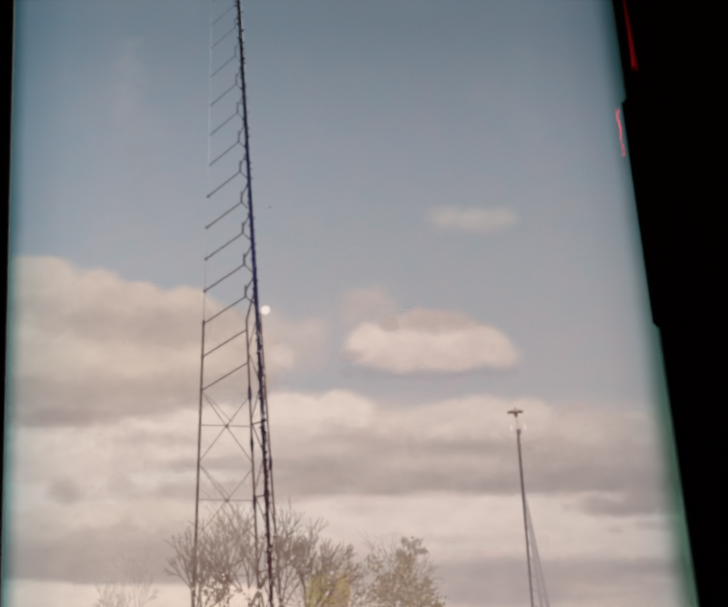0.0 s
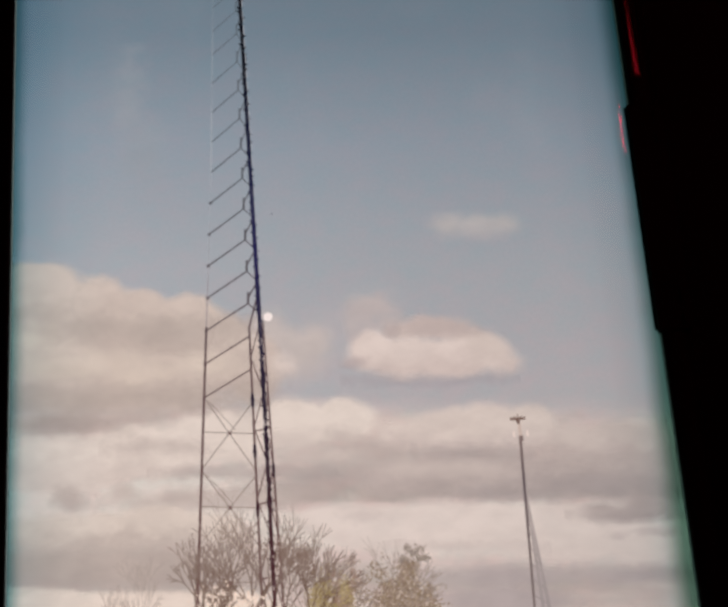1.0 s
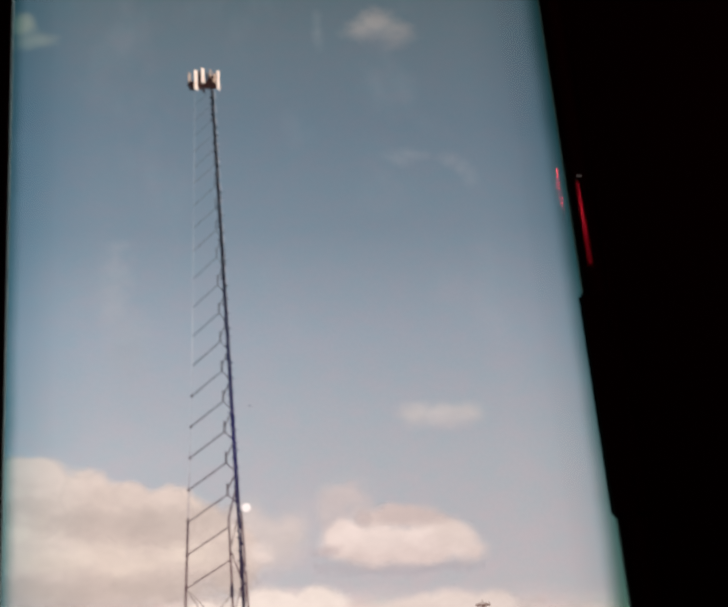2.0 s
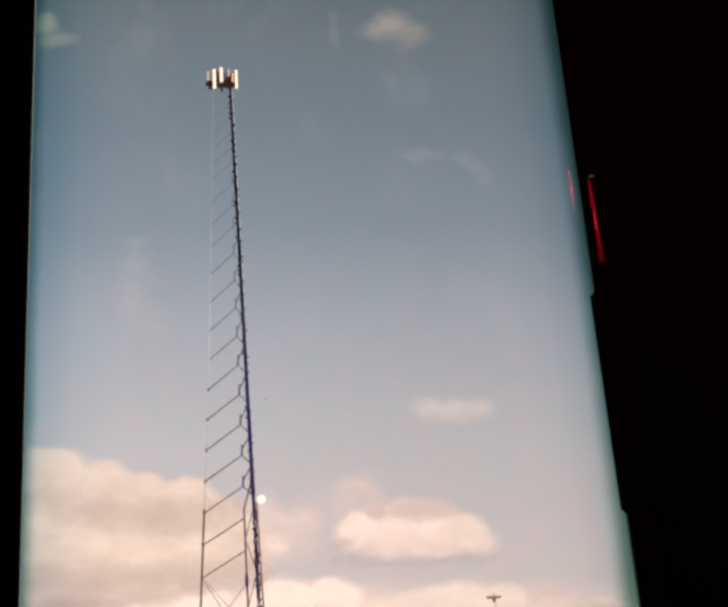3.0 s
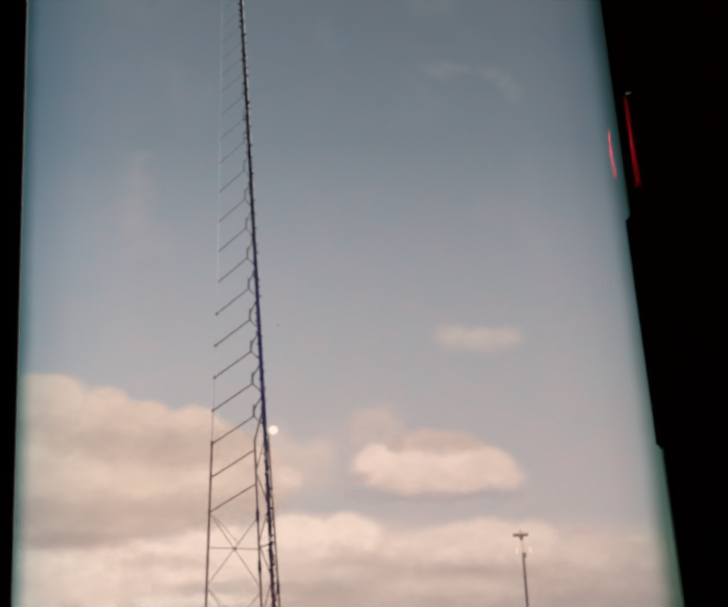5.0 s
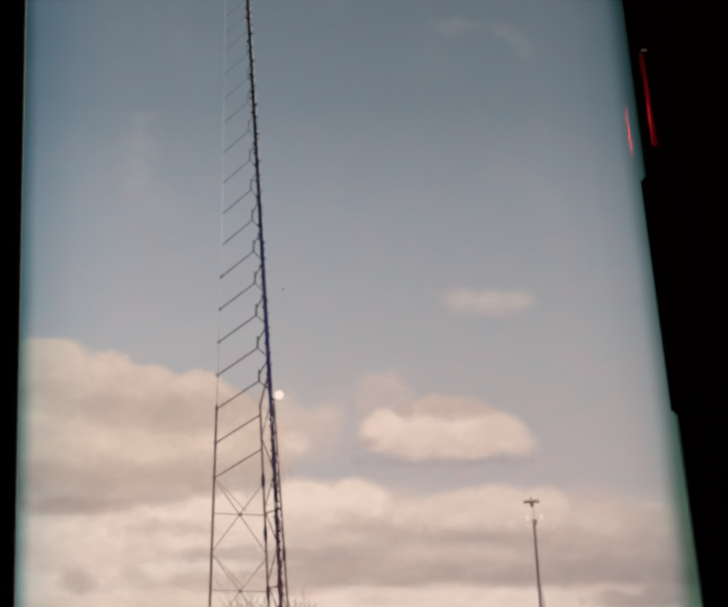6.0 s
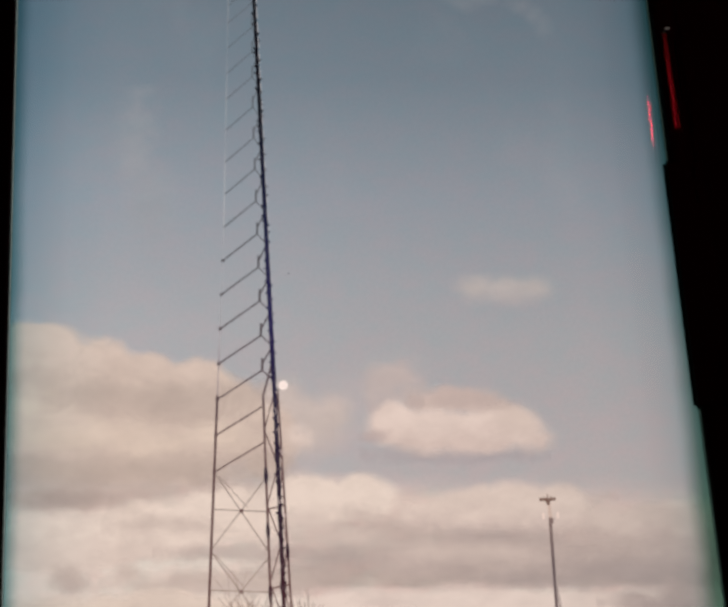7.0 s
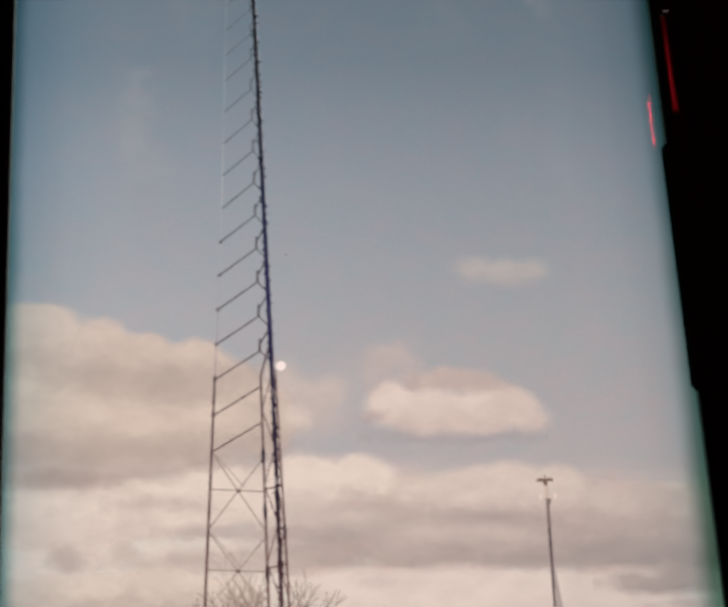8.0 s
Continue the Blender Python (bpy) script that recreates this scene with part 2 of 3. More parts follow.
def box(bm, x0, x1, y0, y1, z0, z1, bevel=0.0):
    r = bmesh.ops.create_cube(bm, size=1)
    bmesh.ops.scale(bm, vec=(x1 - x0, y1 - y0, z1 - z0), verts=r["verts"])
    bmesh.ops.translate(bm, vec=((x0 + x1) / 2, (y0 + y1) / 2, (z0 + z1) / 2), verts=r["verts"])
    if bevel:
        es = list({e for v in r["verts"] for e in v.link_edges})
        bmesh.ops.bevel(bm, geom=es, offset=bevel, segments=3, affect="EDGES")
    return bm


def loop(bm, hx, hy, r, z, seg=10):
    """A rounded rectangle of vertices at height z."""
    vs = []
    for cx, cy, a0 in ((1, 1, 0), (-1, 1, 90), (-1, -1, 180), (1, -1, 270)):
        for i in range(seg + 1):
            a = radians(a0 + 90 * i / seg)
            vs.append(bm.verts.new((cx * (hx - r) + r * math.cos(a), cy * (hy - r) + r * math.sin(a), z)))
    return vs


def loft(bm, rings, caps=(False, False)):
    for a, b in zip(rings, rings[1:]):
        for i in range(len(a)):
            j = (i + 1) % len(a)
            bm.faces.new((a[i], a[j], b[j], b[i]))
    if caps[0]:
        bm.faces.new(rings[0][::-1])
    if caps[1]:
        bm.faces.new(rings[-1])
    for f in bm.faces:
        f.smooth = True
    return bm


def bar(bm, p, q, w0, w1=None, z=0.03, h=0.03):
    """A flat strip of the picture from p to q, in millimetres, with its widths at both ends."""
    w1 = w0 if w1 is None else w1
    dx, dy = q[0] - p[0], q[1] - p[1]
    k = math.hypot(dx, dy) or 1.0
    nx, ny = -dy / k, dx / k
    vs = []
    for zz in (z, z + h):
        for (x, y), w in ((p, w0), (q, w1)):
            for s in (-0.5, 0.5):
                vs.append(bm.verts.new(((x + nx * w * s) * MM, (y + ny * w * s) * MM, zz * MM)))
    for f in ((4, 5, 7, 6), (0, 2, 3, 1), (0, 1, 5, 4), (2, 6, 7, 3), (0, 4, 6, 2), (1, 3, 7, 5)):
        bm.faces.new([vs[i] for i in f])
    return bm


def along(p, q, k):
    return (p[0] + (q[0] - p[0]) * k, p[1] + (q[1] - p[1]) * k)


# ---- setting: a dark room ----
def room():
    for name, b in (("wall_north", (-2.1, 2.1, 2.0, 2.1, 0, 2.5)), ("wall_south", (-2.1, 2.1, -2.1, -2.0, 0, 2.5)),
                    ("wall_east", (2.0, 2.1, -2.0, 2.0, 0, 2.5)), ("wall_west", (-2.1, -2.0, -2.0, 2.0, 0, 2.5))):
        tagged(part(name, box(bmesh.new(), *b), WALL), "dark painted wall of the unlit room", "wall", kind="structure")
    tagged(part("floor", box(bmesh.new(), -2.1, 2.1, -2.1, 2.1, -0.1, 0), FLOOR), "dark carpeted floor of the unlit room", "floor", kind="structure")
    tagged(part("ceiling", box(bmesh.new(), -2.1, 2.1, -2.1, 2.1, 2.5, 2.6), CEIL), "plain ceiling of the unlit room", "ceiling", kind="structure")


def table():
    t = tagged(new("table"), "black-stained wooden table in a dark room", "table")
    part("tabletop", box(bmesh.new(), -0.6, 0.6, -0.4, 0.4, TABLE - 0.03, TABLE, 0.003), TOP, t)
    for sx in (-1, 1):
        for sy in (-1, 1):
            x, y = sx * 0.54, sy * 0.34
            part("leg", box(bmesh.new(), x - 0.025, x + 0.025, y - 0.025, y + 0.025, 0, TABLE - 0.03, 0.003), TOP, t)


def red_lamp():
    """Unseen red lamp, inferred from its glint on the phone's rim and key; its stand is added."""
    lamp = tagged(new("red_lamp"), "small unseen red lamp on an added thin black stand", "lamp")
    lamp.location = (LAMP[0], LAMP[1], TABLE)
    h = LAMP[2] - TABLE
    bm = bmesh.new()
    bmesh.ops.create_cone(bm, cap_ends=True, segments=40, radius1=0.06, radius2=0.052, depth=0.014, matrix=Matrix.Translation((0.02, 0, 0.007)))
    part("base", bm, RUBBER, lamp)
    bm = bmesh.new()
    bmesh.ops.create_cone(bm, cap_ends=True, segments=16, radius1=0.005, radius2=0.004, depth=h - 0.02, matrix=Matrix.Translation((0.02, 0, 0.014 + (h - 0.02) / 2)))
    part("pole", bm, RUBBER, lamp)
    part("housing", box(bmesh.new(), 0.003, 0.032, -0.032, 0.032, h - 0.014, h + 0.016, 0.004), RUBBER, lamp)
    part("bulb", box(bmesh.new(), -0.0017, 0.0027, -LAMP_LONG / 2, LAMP_LONG / 2, h - 0.009, h + 0.009, 0.0008), Net("red_glow").glow((1.0, 0.03, 0.06, 1), strength=LAMP_POWER), lamp, "glowing red bulb")


LAMP, LAMP_LONG, LAMP_POWER = (0.465, 0.267, 1.26), 0.045, 52.0
HALF, LONG = 34.17, 72.0      # the display's half width and half length, mm
MIDY = -2.0                   # its middle along the phone


def rim_drop(x):
    k = max(0.0, abs(x) - 30.2) / (HALF - 30.2)
    return -0.5 * k * k * k


# ---- phone ----
def sheet(z, cols=40):
    """The display's surface: flat, bent down along both long sides."""
    bm = bmesh.new()
    xs = sorted({round(s * v, 4) for s in (-1, 1) for v in [30.2 * i / 6 for i in range(7)] + [30.2 + (HALF - 30.2) * i / cols for i in range(cols + 1)]})
    ys = [MIDY - LONG + 2 * LONG * i / 24 for i in range(25)]
    g = [[bm.verts.new((x * MM, y * MM, (z + rim_drop(x)) * MM)) for x in xs] for y in ys]
    for a, b in zip(g, g[1:]):
        for i in range(len(xs) - 1):
            bm.faces.new((a[i], a[i + 1], b[i + 1], b[i])).smooth = True
    return bm


def phone():
    ph = tagged(new("smartphone"), "black cased phone, lit screen showing a photo of radio towers", "phone")
    ph.location = (0, 0, SCREEN)
    hy = LONG
    bm = bmesh.new()
    rings = [[(a * MM) for a in r] for r in ((33.0, hy - 1.0, 5.0, -8.4), (34.6, hy + 0.4, 6.0, -7.4), (35.0, hy + 0.8, 6.0, -4.5), (34.4, hy + 0.2, 6.0, -1.0))]
    loft(bm, [loop(bm, *r) for r in rings], (True, True))
    part("body", bm, BODY, ph, "dark metal body").location.y = MIDY * MM
    # case: floor, wall and a rounded lip
    bm = bmesh.new()
    prof = ((34.3, -1.1), (34.22, -0.55), (34.25, -0.1), (34.5, 0.06), (35.2, 0.08), (36.6, -0.1), (37.6, -0.8), (38.2, -2.2), (38.3, -6.0), (37.8, -8.6), (36.6, -9.9), (34.0, -10.0))
    rings = [loop(bm, hx * MM, (hy + hx - HALF) * MM, (4.0 + hx - HALF + 1) * MM, z * MM) for hx, z in prof]
    loft(bm, rings, (False, True))
    part("case", bm, RUBBER, ph, "matt black rubber case").location.y = MIDY * MM
    # the side keys: a raised cover that leans over the display's rim, and the key above it
    bm = bmesh.new()
    box(bm, 33.62 * MM, 37.9 * MM, -12.9 * MM, 13.05 * MM, -1.4 * MM, 0.16 * MM, 0.35 * MM)
    vol = part("volume_key_cover", bm, RUBBER, ph, "raised black key cover on the case's side")
    for y in (11.5, 9.0, -9.0, -11.5):
        part("rib", box(bmesh.new(), 36.6 * MM, 37.1 * MM, (y - 0.7) * MM, (y + 0.7) * MM, 0.15 * MM, 0.3 * MM, 0.06 * MM), RUBBER, vol)
    bm = bmesh.new()
    rings = []
    for k in range(9):
        a = math.pi * k / 8
        rings.append(loop(bm, (0.24 + 0.52 * math.sin(a / 2 + math.pi / 2)) * MM, (5.3 + 0.9 * math.sin(a / 2 + math.pi / 2)) * MM, 0.12 * MM, 0.42 * math.sin(a / 2) * MM, 5))
    loft(bm, rings, (True, True))
    for v in bm.verts:
        k = (v.co.y / MM + 1.5) / 6.0
        v.co.z -= 0.2 * k * k * MM
        v.co.x *= 0.92 - 0.18 * k
    bmesh.ops.rotate(bm, verts=bm.verts, matrix=Matrix.Rotation(radians(KEY_LEAN), 3, "Y"))
    part("power_key", bm, KEY, ph, "dark metal key catching a red glint", at=(35.47 * MM, 22.1 * MM, -0.1 * MM))
    # added rod, shaped to catch a second thin red glint
    bm = bmesh.new()
    bmesh.ops.create_cone(bm, cap_ends=True, segments=12, radius1=0.07 * MM, radius2=0.04 * MM, depth=7.5 * MM, matrix=Matrix.Translation((36.62 * MM, 23.2 * MM, -0.02 * MM)) @ Matrix.Rotation(radians(90), 4, "X"))
    part("glint_rod", bm, BODY, ph, "thin dark metal rod added to catch the red glint")
    # added strip that keeps the display's light off the key
    part("key_light_block", box(bmesh.new(), 34.4 * MM, 34.7 * MM, 14.5 * MM, 30.0 * MM, -0.6 * MM, 0.34 * MM, 0.1 * MM), RUBBER, ph, "thin rubber strip added to keep display light off the key")
    # faint grey glint at the slot's end, painted as glow
    part("key_cap", box(bmesh.new(), 35.5 * MM, 36.05 * MM, 27.85 * MM, 27.92 * MM, 0.2 * MM, 0.45 * MM, 0.02 * MM), Net("painted_slot_glint").glow(lin(74, 70, 68)), ph, "end of the key's slot, its faint glint a painted glow")
    disp = part("display", sheet(0.0), sky_material(), ph, "lit display showing an evening sky in a photo")
    part("cover_glass", sheet(0.25), glass_material(), ph, "cover glass bent over the rim, edge falloff painted as tint")
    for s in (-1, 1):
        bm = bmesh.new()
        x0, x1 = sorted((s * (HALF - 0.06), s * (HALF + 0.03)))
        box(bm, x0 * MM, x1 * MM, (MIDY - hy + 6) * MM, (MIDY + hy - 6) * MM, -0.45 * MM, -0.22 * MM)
        part("edge_glint", bm, RIM_GLINT[s], ph, "thin glowing strip, painted glint of the glass edge")
    return disp


KEY_LEAN = 12.0


# ---- what the photo on the display shows ----
def cloud(disp, lobes, seed, top, bottom, label="", z=0.02, **more):
    """One cloud of the photo, soft-edged, its patch cut off at the display's sides."""
    bm = bmesh.new()
    z += seed * 0.0002
    pad = 1.0 + more.get("rough", 1.0) * 0.9
    seen = [(c, y - LEVEL * c, r, q) for c, y, r, q in lobes]
    x0 = max(-HALF + 0.05, min(c - r for c, _, r, _ in lobes) - pad)
    x1 = min(HALF - 0.05, max(c + r for c, _, r, _ in lobes) + pad)
    y0, y1 = min(y - q - LEVEL * r for _, y, r, q in seen) - pad, max(y + q + LEVEL * r for _, y, r, q in seen) + pad
    n = max(4, int((x1 - x0) / 0.4))
    rows = [[bm.verts.new(((x0 + (x1 - x0) * i / n) * MM, y * MM, (z + rim_drop(x0 + (x1 - x0) * i / n)) * MM)) for i in range(n + 1)] for y in (y0, y1)]
    for i in range(n):
        bm.faces.new((rows[0][i], rows[0][i + 1], rows[1][i + 1], rows[1][i]))
    return part("cloud", bm, cloud_material(lobes, seed, lin(*top), lin(*bottom), **more), disp, label or "soft evening cloud in the photo")


def clouds(disp):
    wisp = "thin wisp of cloud in the photo"
    # bank at the display's left side
    cloud(disp, ((-33.0, -7.7, 6.4, 4.6), (-29.5, -7.7, 3.4, 4.3), (-24.9, -9.9, 4.4, 5.2), (-20.8, -10.7, 5.3, 4.7), (-15.5, -11.5, 4.8, 4.9), (-12.3, -12.6, 3.9, 4.2), (-22.7, -15.3, 12.9, 3.5), (-8.8, -14.1, 2.9, 3.5), (-31.9, -12.4, 5.3, 4.0),), 1, (205, 190, 180), (196, 180, 172), "broad evening cloud bank in the photo", soft=1.3, rough=0.7, z=0.024)
    cloud(disp, ((-32.7, -7.4, 6.1, 4.5), (-29.5, -7.4, 2.7, 4.3),), 2, (206, 191, 182), (197, 182, 173), "bright crest of the cloud bank", soft=0.45, rough=0.22, z=0.0245)
    cloud(disp, ((-25.6, -7.4, 2.0, 2.2), (-23.4, -7.9, 1.6, 2.8), (-20.3, -9.4, 2.9, 3.5), (-15.9, -9.9, 2.9, 3.2),), 3, (204, 189, 180), (196, 181, 172), "billowing top of the cloud bank", soft=0.8, rough=0.5, z=0.0247)
    cloud(disp, ((-5.8, -12.7, 4.6, 3.1), (-7.7, -11.4, 3.4, 3.1), (-2.6, -11.9, 1.9, 2.0),), 4, (200, 187, 180), (194, 181, 176), "thin end of the cloud bank", soft=2.4, rough=0.8, opacity=0.7, z=0.022)
    cloud(disp, ((-24.4, -9.9, 5.1, 1.5), (-17.9, -10.7, 5.8, 1.8), (-12.3, -9.9, 3.2, 1.1),), 5, (179, 166, 159), (182, 168, 161), "grey fold in the cloud bank", soft=2.2, rough=0.9, opacity=0.75, z=0.034)
    cloud(disp, ((-31.0, -8.2, 2.7, 1.0), (-22.7, -7.4, 2.9, 0.7),), 6, (188, 174, 166), (188, 174, 166), "grey fold in the cloud bank", soft=1.8, rough=0.8, opacity=0.5, z=0.034)
    cloud(disp, ((-30.6, -4.4, 2.9, 1.1), (-23.4, -6.0, 1.3, 0.7), (-25.6, -6.5, 1.1, 0.7), (-20.3, -6.9, 1.3, 0.7), (-16.4, -7.7, 2.4, 0.8),), 7, (212, 197, 188), (205, 190, 181), "bright top of the cloud bank", soft=1.6, rough=0.7, opacity=0.6, z=0.036)
    cloud(disp, ((-32.2, -11.2, 2.4, 1.2), (-26.6, -14.0, 7.7, 1.4), (-20.3, -14.9, 4.3, 1.3), (-14.1, -14.0, 3.9, 1.0),), 8, (216, 201, 189), (208, 193, 181), "bright fold in the cloud bank", soft=1.9, rough=0.9, opacity=0.8, z=0.040)
    cloud(disp, ((-29.4, -17.7, 7.6, 1.6), (-20.4, -17.3, 6.2, 1.3), (-14.2, -17.1, 3.8, 1.1), (-28.9, -19.9, 5.7, 1.1), (-9.4, -16.8, 2.9, 1.4),), 9, (182, 168, 160), (177, 163, 156), "grey underside of the cloud bank", soft=1.8, rough=0.8, opacity=0.8, z=0.044)
    cloud(disp, ((-28.4, -20.1, 4.7, 0.9),), 10, (170, 156, 151), (168, 154, 150), "grey underside of the cloud bank", soft=1.1, rough=0.5, opacity=0.75, z=0.052)
    cloud(disp, ((-5.6, -14.0, 1.6, 1.1),), 11, (218, 203, 195), (208, 193, 186), soft=1.2, rough=0.7, opacity=0.8, z=0.036)
    # the lone cloud
    cloud(disp, ((-0.9, -10.7, 3.4, 2.9), (3.7, -7.4, 2.9, 1.8),), 12, (188, 178, 177), (188, 178, 178), "faint cloud behind the lone one", soft=2.6, rough=1.0, opacity=0.25)
    cloud(disp, ((3.8, -7.9, 2.4, 1.4), (2.7, -9.9, 1.8, 2.1), (5.4, -9.6, 1.8, 1.3),), 13, (194, 180, 176), (188, 175, 173), "faint cloud behind the lone one", soft=1.4, rough=0.7, opacity=0.62, z=0.024)
    cloud(disp, ((6.5, -15.5, 5.0, 0.7), (12.8, -15.4, 4.6, 0.5),), 14, (165, 158, 162), (165, 158, 163), "grey shade under the lone cloud", soft=1.1, rough=0.5, opacity=0.8, z=0.026)
    cloud(disp, ((3.9, -12.5, 2.8, 2.3), (7.2, -13.0, 4.4, 2.2), (12.0, -13.2, 4.6, 2.1), (15.9, -12.9, 2.5, 1.9), (17.6, -13.7, 1.6, 0.9),), 15, (217, 202, 195), (204, 188, 182), "bright lone cloud with a grey underside in the photo", soft=1.2, rough=0.5, grain=0.35, z=0.034)
    cloud(disp, ((10.6, -10.1, 3.9, 1.3), (14.1, -11.2, 2.5, 1.1), (7.4, -10.6, 1.9, 0.8),), 16, (193, 177, 172), (196, 181, 175), "grey cap of the lone cloud", soft=0.9, rough=0.4, opacity=0.95, z=0.030)
    cloud(disp, ((1.6, -13.7, 1.2, 0.6), (5.9, -10.4, 0.7, 0.7),), 17, (184, 170, 167), (180, 166, 165), "grey end of the lone cloud", soft=0.9, rough=0.5, opacity=0.8, z=0.046)
    cloud(disp, ((15.8, -12.2, 2.3, 1.7),), 18, (206, 191, 183), (202, 187, 180), "shaded end of the lone cloud", soft=1.6, rough=0.6, opacity=0.6, z=0.044)
    # tops and undersides of the layered cloud
    cloud(disp, ((-28.9, -24.2, 8.0, 2.6), (-20.4, -22.8, 7.1, 2.6), (-12.4, -21.3, 5.7, 2.6), (-5.2, -19.8, 5.2, 2.5), (0.3, -19.6, 3.4, 2.2),), 19, (221, 208, 199), (212, 198, 190), "pale top of the layered cloud", soft=1.0, rough=0.5, z=0.03)
    cloud(disp, ((10.6, -20.8, 4.3, 2.0), (15.2, -20.4, 4.4, 2.3), (19.2, -20.3, 3.0, 2.2), (6.3, -21.4, 3.3, 1.5),), 20, (213, 199, 191), (202, 187, 181), "pale top of the layered cloud", soft=1.0, rough=0.45, z=0.032)
    cloud(disp, ((28.1, -22.0, 4.3, 2.1), (30.9, -20.8, 1.7, 1.0), (23.8, -21.9, 3.3, 1.4),), 21, (203, 189, 182), (190, 175, 170), "pale top of the layered cloud", soft=1.1, rough=0.5, z=0.03)
    cloud(disp, ((30.6, -19.9, 1.1, 0.3),), 22, (226, 212, 204), (216, 202, 194), "bright crest of cloud", soft=0.7, rough=0.3, opacity=0.45, z=0.036)
    cloud(disp, ((-0.3, -21.1, 1.9, 0.7), (3.2, -22.6, 2.8, 0.6),), 23, (184, 170, 165), (182, 168, 163), "grey fold in the layered cloud", soft=1.3, rough=0.7, opacity=0.75, z=0.042)
    cloud(disp, ((6.2, -25.5, 5.2, 1.9), (12.4, -25.3, 7.0, 2.1), (21.7, -25.4, 7.5, 2.1), (29.7, -25.5, 4.7, 2.5),), 24, (188, 174, 169), (177, 164, 160), "grey underside of the layered cloud", soft=1.6, rough=0.6, opacity=0.92, z=0.038)
    cloud(disp, ((25.4, -26.0, 7.0, 1.3), (12.6, -23.0, 4.2, 0.7), (16.4, -27.1, 4.2, 0.6),), 25, (171, 159, 156), (166, 155, 153), "grey underside of the layered cloud", soft=1.5, rough=0.7, opacity=0.75, z=0.046)
    cloud(disp, ((10.1, -24.5, 4.2, 0.6), (-1.6, -23.2, 2.8, 0.8), (-5.3, -21.8, 2.4, 0.9),), 26, (208, 194, 187), (204, 190, 183), "pale streak of cloud", soft=1.6, rough=0.7, opacity=0.75, z=0.050)
    cloud(disp, ((-7.3, -24.8, 5.2, 0.6), (-14.8, -24.8, 3.8, 0.4),), 27, (180, 166, 162), (176, 163, 159), "grey streak of cloud", soft=0.9, rough=0.5, opacity=0.65, z=0.036)
    cloud(disp, ((-6.5, -27.1, 5.1, 1.0), (-19.0, -22.3, 4.3, 0.6),), 28, (186, 172, 166), (184, 170, 165), "grey streak of cloud", soft=1.4, rough=0.7, opacity=0.6, z=0.036)
    cloud(disp, ((2.6, -30.4, 4.6, 2.2), (11.9, -30.2, 9.3, 2.3), (21.1, -30.9, 8.3, 2.8), (29.3, -31.8, 4.6, 2.0), (-2.0, -29.6, 2.8, 1.5),), 29, (219, 205, 198), (214, 200, 193), "bright gap low between the clouds", soft=0.8, rough=0.3, grain=0.2, opacity=0.85, z=0.034)
    cloud(disp, ((27.4, -29.2, 4.3, 0.7), (30.7, -28.4, 2.6, 1.4), (25.6, -28.6, 1.9, 0.7),), 30, (180, 166, 162), (172, 159, 156), "small grey cloud in the photo", soft=1.0, rough=0.35, opacity=0.95, z=0.044)
    cloud(disp, ((26.9, -31.3, 0.6, 0.3), (30.4, -30.8, 1.9, 0.3),), 31, (192, 177, 173), (188, 173, 169), "small grey cloud in the photo", soft=0.7, rough=0.3, opacity=0.8, z=0.044)
    cloud(disp, ((-27.9, -27.5, 1.7, 1.2),), 32, (184, 169, 163), (180, 165, 160), "small grey cloud in the photo", soft=1.2, rough=0.5, opacity=0.85, z=0.040)
    cloud(disp, ((-22.2, -26.9, 1.2, 1.0), (-20.5, -27.9, 3.2, 0.6), (-14.9, -27.6, 4.2, 0.9), (-9.3, -27.6, 3.3, 1.1),), 33, (190, 176, 169), (184, 170, 164), "small grey cloud in the photo", soft=1.3, rough=0.6, opacity=0.75, z=0.040)
    cloud(disp, ((-30.2, -30.8, 4.1, 1.7), (-24.2, -30.6, 5.1, 1.8), (-18.7, -30.1, 4.2, 1.9), (-13.6, -30.5, 3.2, 1.8),), 34, (213, 199, 189), (194, 180, 172), "low bank of pale cloud", soft=1.0, rough=0.5, z=0.042)
    cloud(disp, ((-27.4, -34.2, 8.2, 1.8), (-18.3, -34.2, 7.8, 1.9), (-10.5, -34.4, 5.5, 1.7),), 35, (183, 169, 162), (177, 163, 157), "grey underside of the low cloud", soft=1.6, rough=0.5, opacity=0.9, z=0.046)
    cloud(disp, ((-30.1, -37.8, 5.4, 1.5), (-20.6, -37.8, 6.3, 1.4), (-12.4, -38.0, 5.4, 1.6),), 36, (227, 211, 200), (222, 206, 195), "bright gap low between the clouds", soft=0.7, rough=0.35, grain=0.2, z=0.050)
    cloud(disp, ((1.3, -29.2, 1.8, 0.5), (11.7, -32.3, 6.9, 0.5),), 37, (200, 186, 181), (198, 184, 179), "faint grey streak of cloud", soft=1.0, rough=0.6, opacity=0.6, z=0.044)
    cloud(disp, ((16.0, -35.1, 8.7, 1.0), (26.6, -35.0, 6.0, 0.9), (14.9, -37.4, 5.9, 1.5),), 38, (178, 166, 165), (176, 164, 163), "grey band of low cloud", soft=1.3, rough=0.5, opacity=0.9, z=0.040)
    cloud(disp, ((26.3, -37.0, 3.2, 0.3), (31.0, -36.1, 2.8, 0.5), (29.3, -38.3, 4.6, 0.5),), 39, (202, 188, 181), (198, 184, 178), "pale streak of cloud", soft=0.9, rough=0.4, opacity=0.75, z=0.048)
    # wisps high in the sky
    cloud(disp, ((12.8, 1.2, 1.6, 1.2), (16.0, 0.9, 3.0, 1.2), (18.8, 1.3, 1.7, 1.0)), 24, (194, 185, 180), (184, 177, 176), wisp, soft=1.7, rough=0.5, opacity=0.6)
